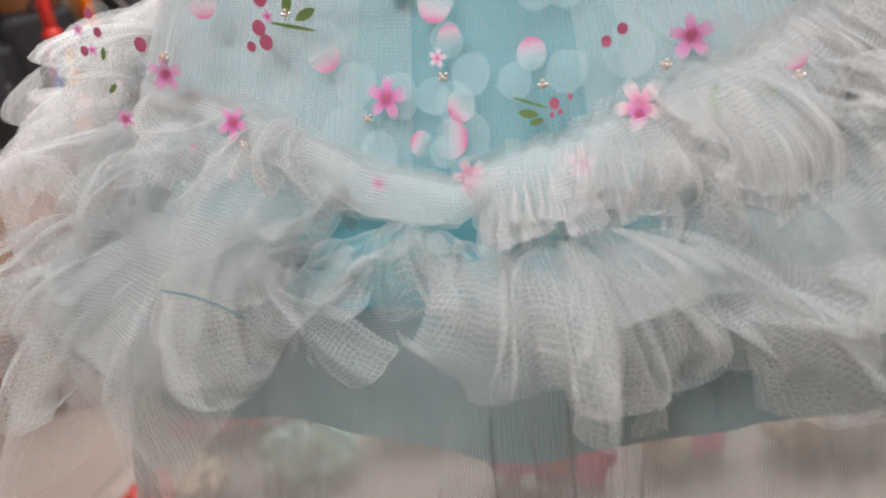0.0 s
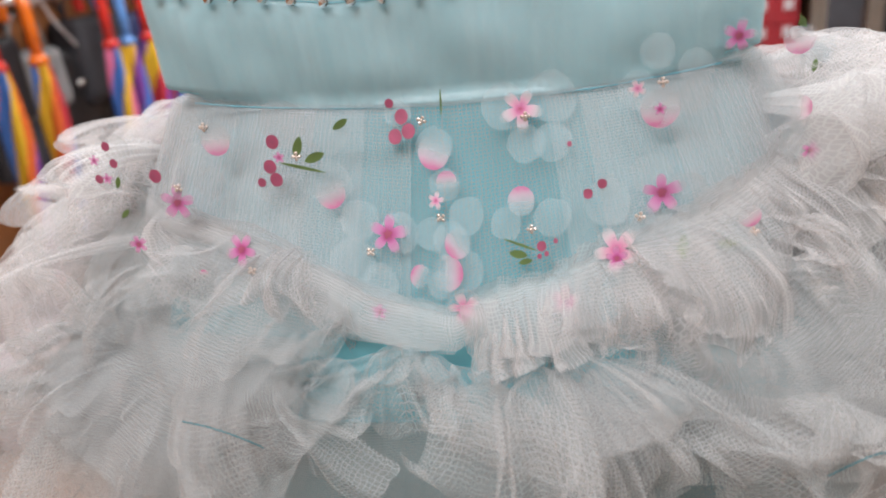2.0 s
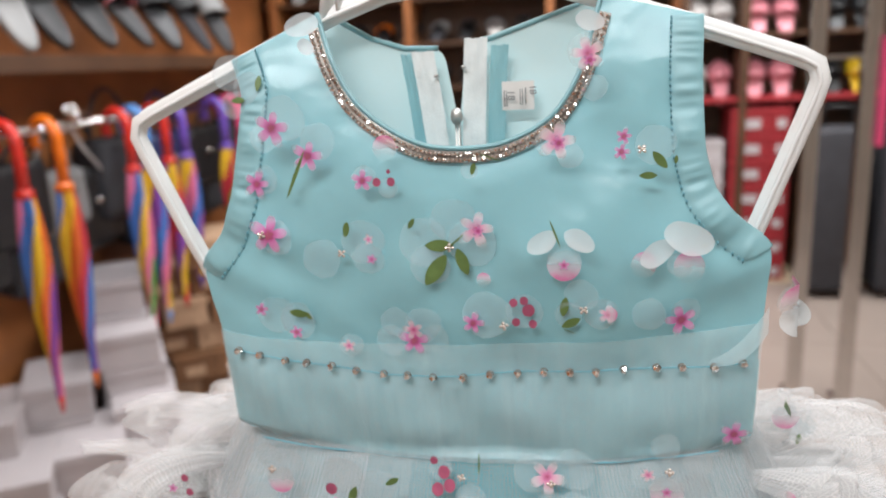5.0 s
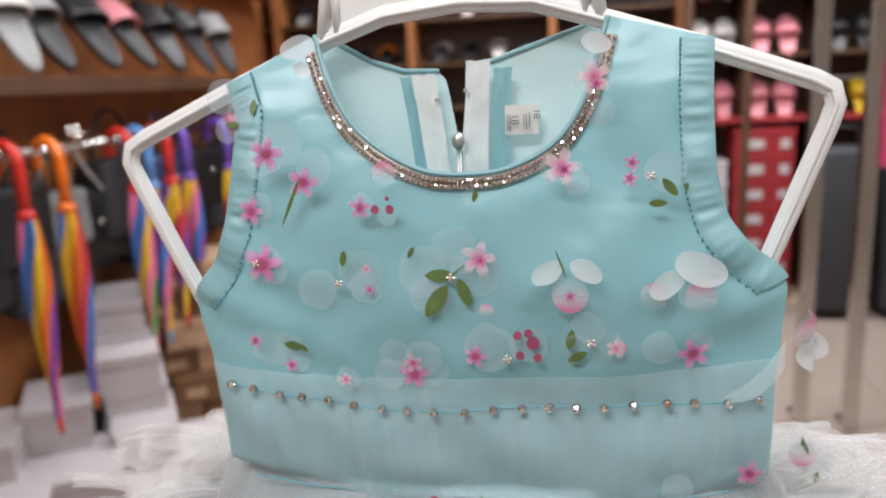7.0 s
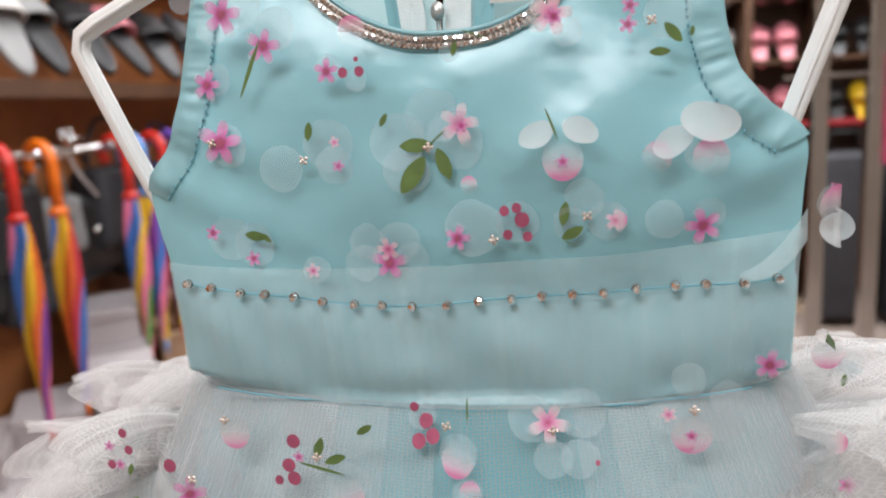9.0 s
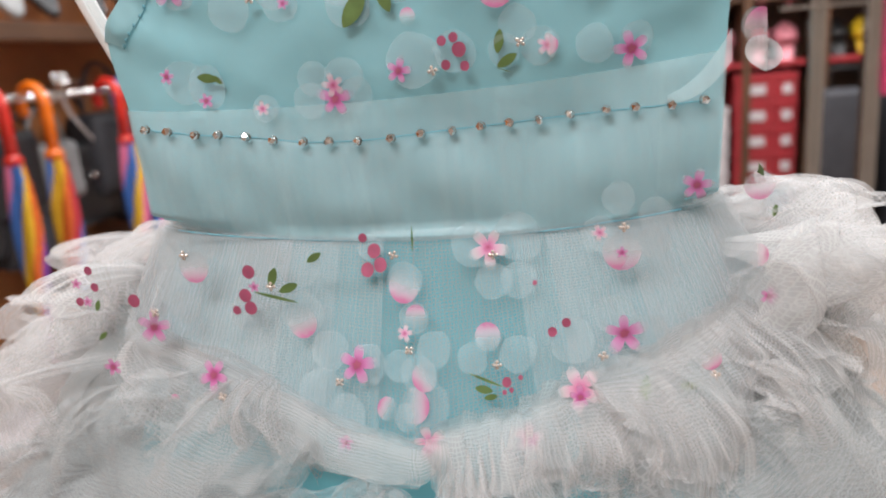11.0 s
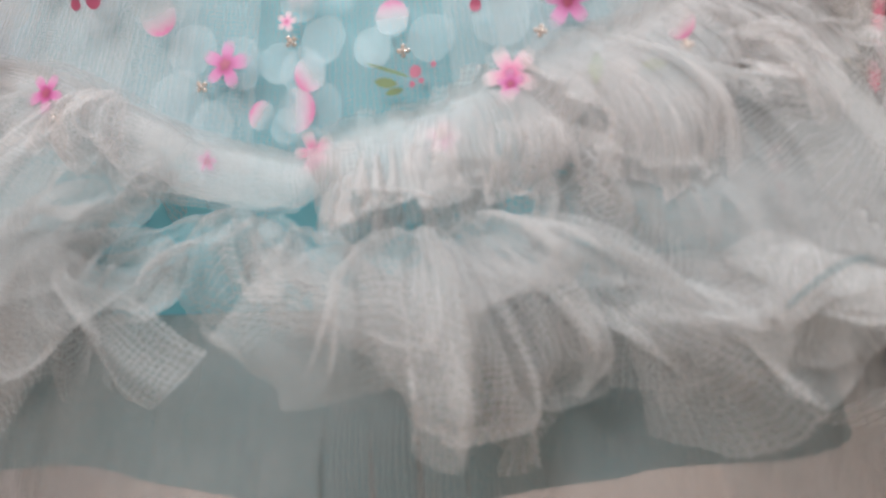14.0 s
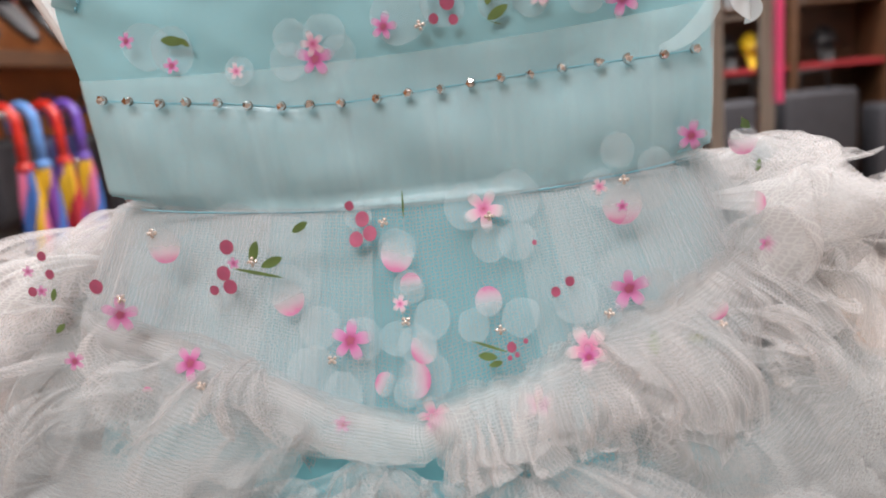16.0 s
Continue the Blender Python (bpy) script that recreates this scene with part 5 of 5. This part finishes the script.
# back wall: racks of shoes
back = thing("shoe_rack", "tall dark wooden shoe rack along the back wall", "rack", (0, YB, 0))
for z in (0.9, 1.15, 1.40, 1.65, 1.90):
    part("board", box(XL + 0.02, 0.62, -0.28, -0.002, z - 0.02, z, 0.002), DARK_WOOD, back, smooth=False)
for x in (-1.7, -0.9, -0.1, 0.58):
    part("upright", box(x, x + 0.04, -0.30, -0.003, 0.0, 2.4, 0.002), WOOD, back, smooth=False)
rng = random.Random(4)
for z in (0.9, 1.15, 1.40, 1.65):
    for i in range(13):
        x = -1.55 + 0.165 * i
        mat, strap = rng.choice(((BLACK, BLACK), (BLACK, GREY), (CHARCOAL, GREY), (BLACK, BLACK), (GREY, BLACK), (CHARCOAL, BLACK), (BLACK, ORANGE), (WHITE_FOAM, GREY)))
        slipper((x, YB - 0.15, z + 0.035), mat, "dark sandal set out on the shoe rack", "sandals on the back rack", 8 * math.sin(i), 28, strap, 0.23)

right = thing("shoe_rack", "open shoe rack with red-edged boards by the back wall", "rack", (-0.21, YB, 0))
for z in (1.36, 1.69, 2.02):
    part("board", box(0.84, XR - 0.02, -0.34, -0.003, z - 0.02, z, 0.002), DARK_WOOD, right, smooth=False)
part("board", box(0.84, XR - 0.02, -0.36, -0.003, 1.005, 1.030, 0.002), RED_CARD, right, "red-edged board", smooth=False)
for x in (0.82, 1.125, 1.50, 1.9, 2.4):
    part("upright", box(x, x + 0.04, -0.38, -0.004, 0, 2.3, 0.003), DARK_WOOD, right, smooth=False)
for k in range(7):
    for i in range(1):
        shoe_box((0.985 + 0.205 * i, YB - 0.20, 0.02 + 0.136 * k), (0.20, 0.32, 0.134), RED_CARD, "red card shoe box with a white label, stacked", "stacked red shoe boxes", 0, WHITE_CARD)
    shoe_box((1.14, YB - 0.20, 0.02 + 0.136 * k), (0.10, 0.32, 0.134), RED_CARD, "narrow red card shoe box with a white label, stacked", "stacked red shoe boxes", 0, WHITE_CARD)
for k in range(7):
    shoe_box((0.74, YB - 0.20, 0.02 + 0.112 * k), (0.22, 0.30, 0.110), WHITE_CARD, "white card shoe box stacked on the rack", "stacked pale shoe boxes", 0, CHARCOAL if k % 2 else None)
part("plinth", box(0.84, XR - 0.02, -0.36, -0.003, 0.0, 0.018, 0.002), CREAM, right, smooth=False)
for i, (x, z, mat) in enumerate(((0.92, 1.17, WHITE_FOAM), (1.05, 1.17, WHITE_FOAM), (1.23, 1.17, PINK_FOAM), (1.37, 1.17, PINK_FOAM), (1.23, 0.88, PINK_FOAM), (1.37, 0.88, PINK_FOAM), (0.92, 0.88, WHITE_FOAM), (1.05, 0.88, PINK_FOAM), (0.92, 1.5, PINK_FOAM), (1.05, 1.5, WHITE_FOAM), (1.23, 1.5, PINK_FOAM), (1.37, 1.5, PINK_FOAM), (1.62, 1.17, BLACK), (1.76, 1.17, BLACK), (1.62, 0.88, BLACK), (1.76, 0.88, YELLOW), (2.0, 1.17, CHARCOAL), (2.15, 0.88, BLACK), (1.62, 1.5, YELLOW), (1.76, 1.5, YELLOW))):
    slipper((x - 0.21, YB - 0.20, {0.88: 1.03, 1.17: 1.36, 1.5: 1.69}[z] + 0.07), mat, {WHITE_FOAM: "white foam slide stood up on the rack", PINK_FOAM: "pink foam slide stood up on the rack", BLACK: "black slide stood up on the rack", YELLOW: "yellow slide stood up on the rack", CHARCOAL: "charcoal slide stood up on the rack"}[mat], "slides on the open rack", 4 * math.sin(i), 62, mat, 0.27)
for x, w, h in ((1.36, 0.26, 0.88), (1.74, 0.36, 0.90), (2.20, 0.34, 0.80)):
    case = thing("suitcase", "black upright suitcase on the floor by the rack", "suitcase", (x, YB - 0.55, 0))
    part("body", box(-w / 2, w / 2, -0.12, 0.12, 0.04, h, 0.03), CHARCOAL, case)
    part("handle", tube([(-0.07, 0, h - 0.01), (-0.07, 0, h + 0.10), (0.07, 0, h + 0.10), (0.07, 0, h - 0.01)], 0.008, 8), BLACK, case)
    for sx in (-1, 1):
        part("wheel", tube([(sx * w * 0.36 - 0.012, 0, 0.022), (sx * w * 0.36 + 0.012, 0, 0.022)], 0.022, 12), BLACK, case)

# chrome floor stand
stand = thing("display_stand", "chrome floor stand with two square posts and a cross bar", "stand", (0, 0, 0))
for x, y in ((0.845, 2.40), (1.000, 2.35)):
    part("post", box(x - 0.024, x + 0.024, y - 0.024, y + 0.024, 0.0, 2.1, 0.004), CHROME, stand, smooth=False)
    part("foot", box(x - 0.022, x + 0.022, y - 0.022, y + 0.10, 0.0, 0.02, 0.004), CHROME, stand, smooth=False)
part("cross_bar", box(0.715, 0.975, 2.325, 2.345, 1.236, 1.248, 0.003), CHROME, stand, smooth=False)
part("banner", box(1.026, 1.046, 2.30, 2.32, 0.95, 1.30, 0.004), HOT_PINK, stand, "narrow pink plastic strip", smooth=False)

# things on the floor under the skirt
def packet(at, size, mats, lab, seed, turn=0.0):
    """A crumpled clear bag with bright goods inside."""
    ob = thing("packet", lab, "packet", at, "packets on the floor")
    ob.rotation_euler = (0, 0, radians(turn))
    sx, sy, sz = size
    r = random.Random(seed)
    for k, mat in enumerate(mats):
        bm = bmesh.new()
        bmesh.ops.create_icosphere(bm, subdivisions=3, radius=1)
        for v in bm.verts:
            q = 1 + 0.35 * wob(*v.co, 2.2, seed + k)
            v.co = Vector((v.co.x * sx * 0.30 * q, v.co.y * sy * 0.30 * q, v.co.z * sz * 0.42 * q))
            v.co += Vector(((k - (len(mats) - 1) / 2) * sx * 0.42, r.uniform(-0.1, 0.1) * sy, sz * 0.5))
            v.co.z = max(0.002, v.co.z)
        part("goods", bm, mat, ob)
    bm = bmesh.new()
    bmesh.ops.create_icosphere(bm, subdivisions=4, radius=1)
    for v in bm.verts:
        q = 1 + 0.14 * wob(*v.co, 5, seed + 7) + 0.10 * wob(*v.co, 11, seed + 8)
        v.co = Vector((v.co.x * sx * 0.62 * q, v.co.y * sy * 0.6 * q, sz * 0.56 + v.co.z * sz * 0.62 * q))
        v.co.z = max(0.001, v.co.z)
    part("bag", bm, BAG, ob, "crumpled clear plastic bag", smooth=False)
    return ob


packet((-0.13, 0.92, 0), (0.19, 0.16, 0.20), (HOT_PINK, RED, HOT_PINK), "clear bag of red and pink bows on the floor", 3)
packet((-0.02, 0.76, 0), (0.34, 0.12, 0.08), (NAVY, RED, NAVY), "flat bag of dark toys on the floor", 5, 8)
packet((-0.66, 0.91, 0), (0.20, 0.18, 0.16), (MINT, MINT), "clear bag with mint green paper on the floor", 8, 20)
packet((-0.86, 1.08, 0), (0.30, 0.14, 0.15), (RED, RED, RED), "clear bag of red ribbons on the floor", 11, 30)
packet((-0.93, 0.78, 0), (0.22, 0.2, 0.12), (RED, CREAM), "clear bag of red goods on the floor", 14, 40)
packet((0.42, 1.08, 0), (0.22, 0.18, 0.12), (CREAM, WHITE_FOAM), "clear bag of cream goods on the floor", 17, 10)
packet((0.14, 1.02, 0), (0.18, 0.16, 0.12), (CREAM, HOT_PINK), "clear bag of cream and pink goods on the floor", 24, 30)
packet((-0.42, 1.08, 0), (0.20, 0.18, 0.12), (CREAM, RED, CREAM), "clear bag of pale and red goods on the floor", 27, 15)
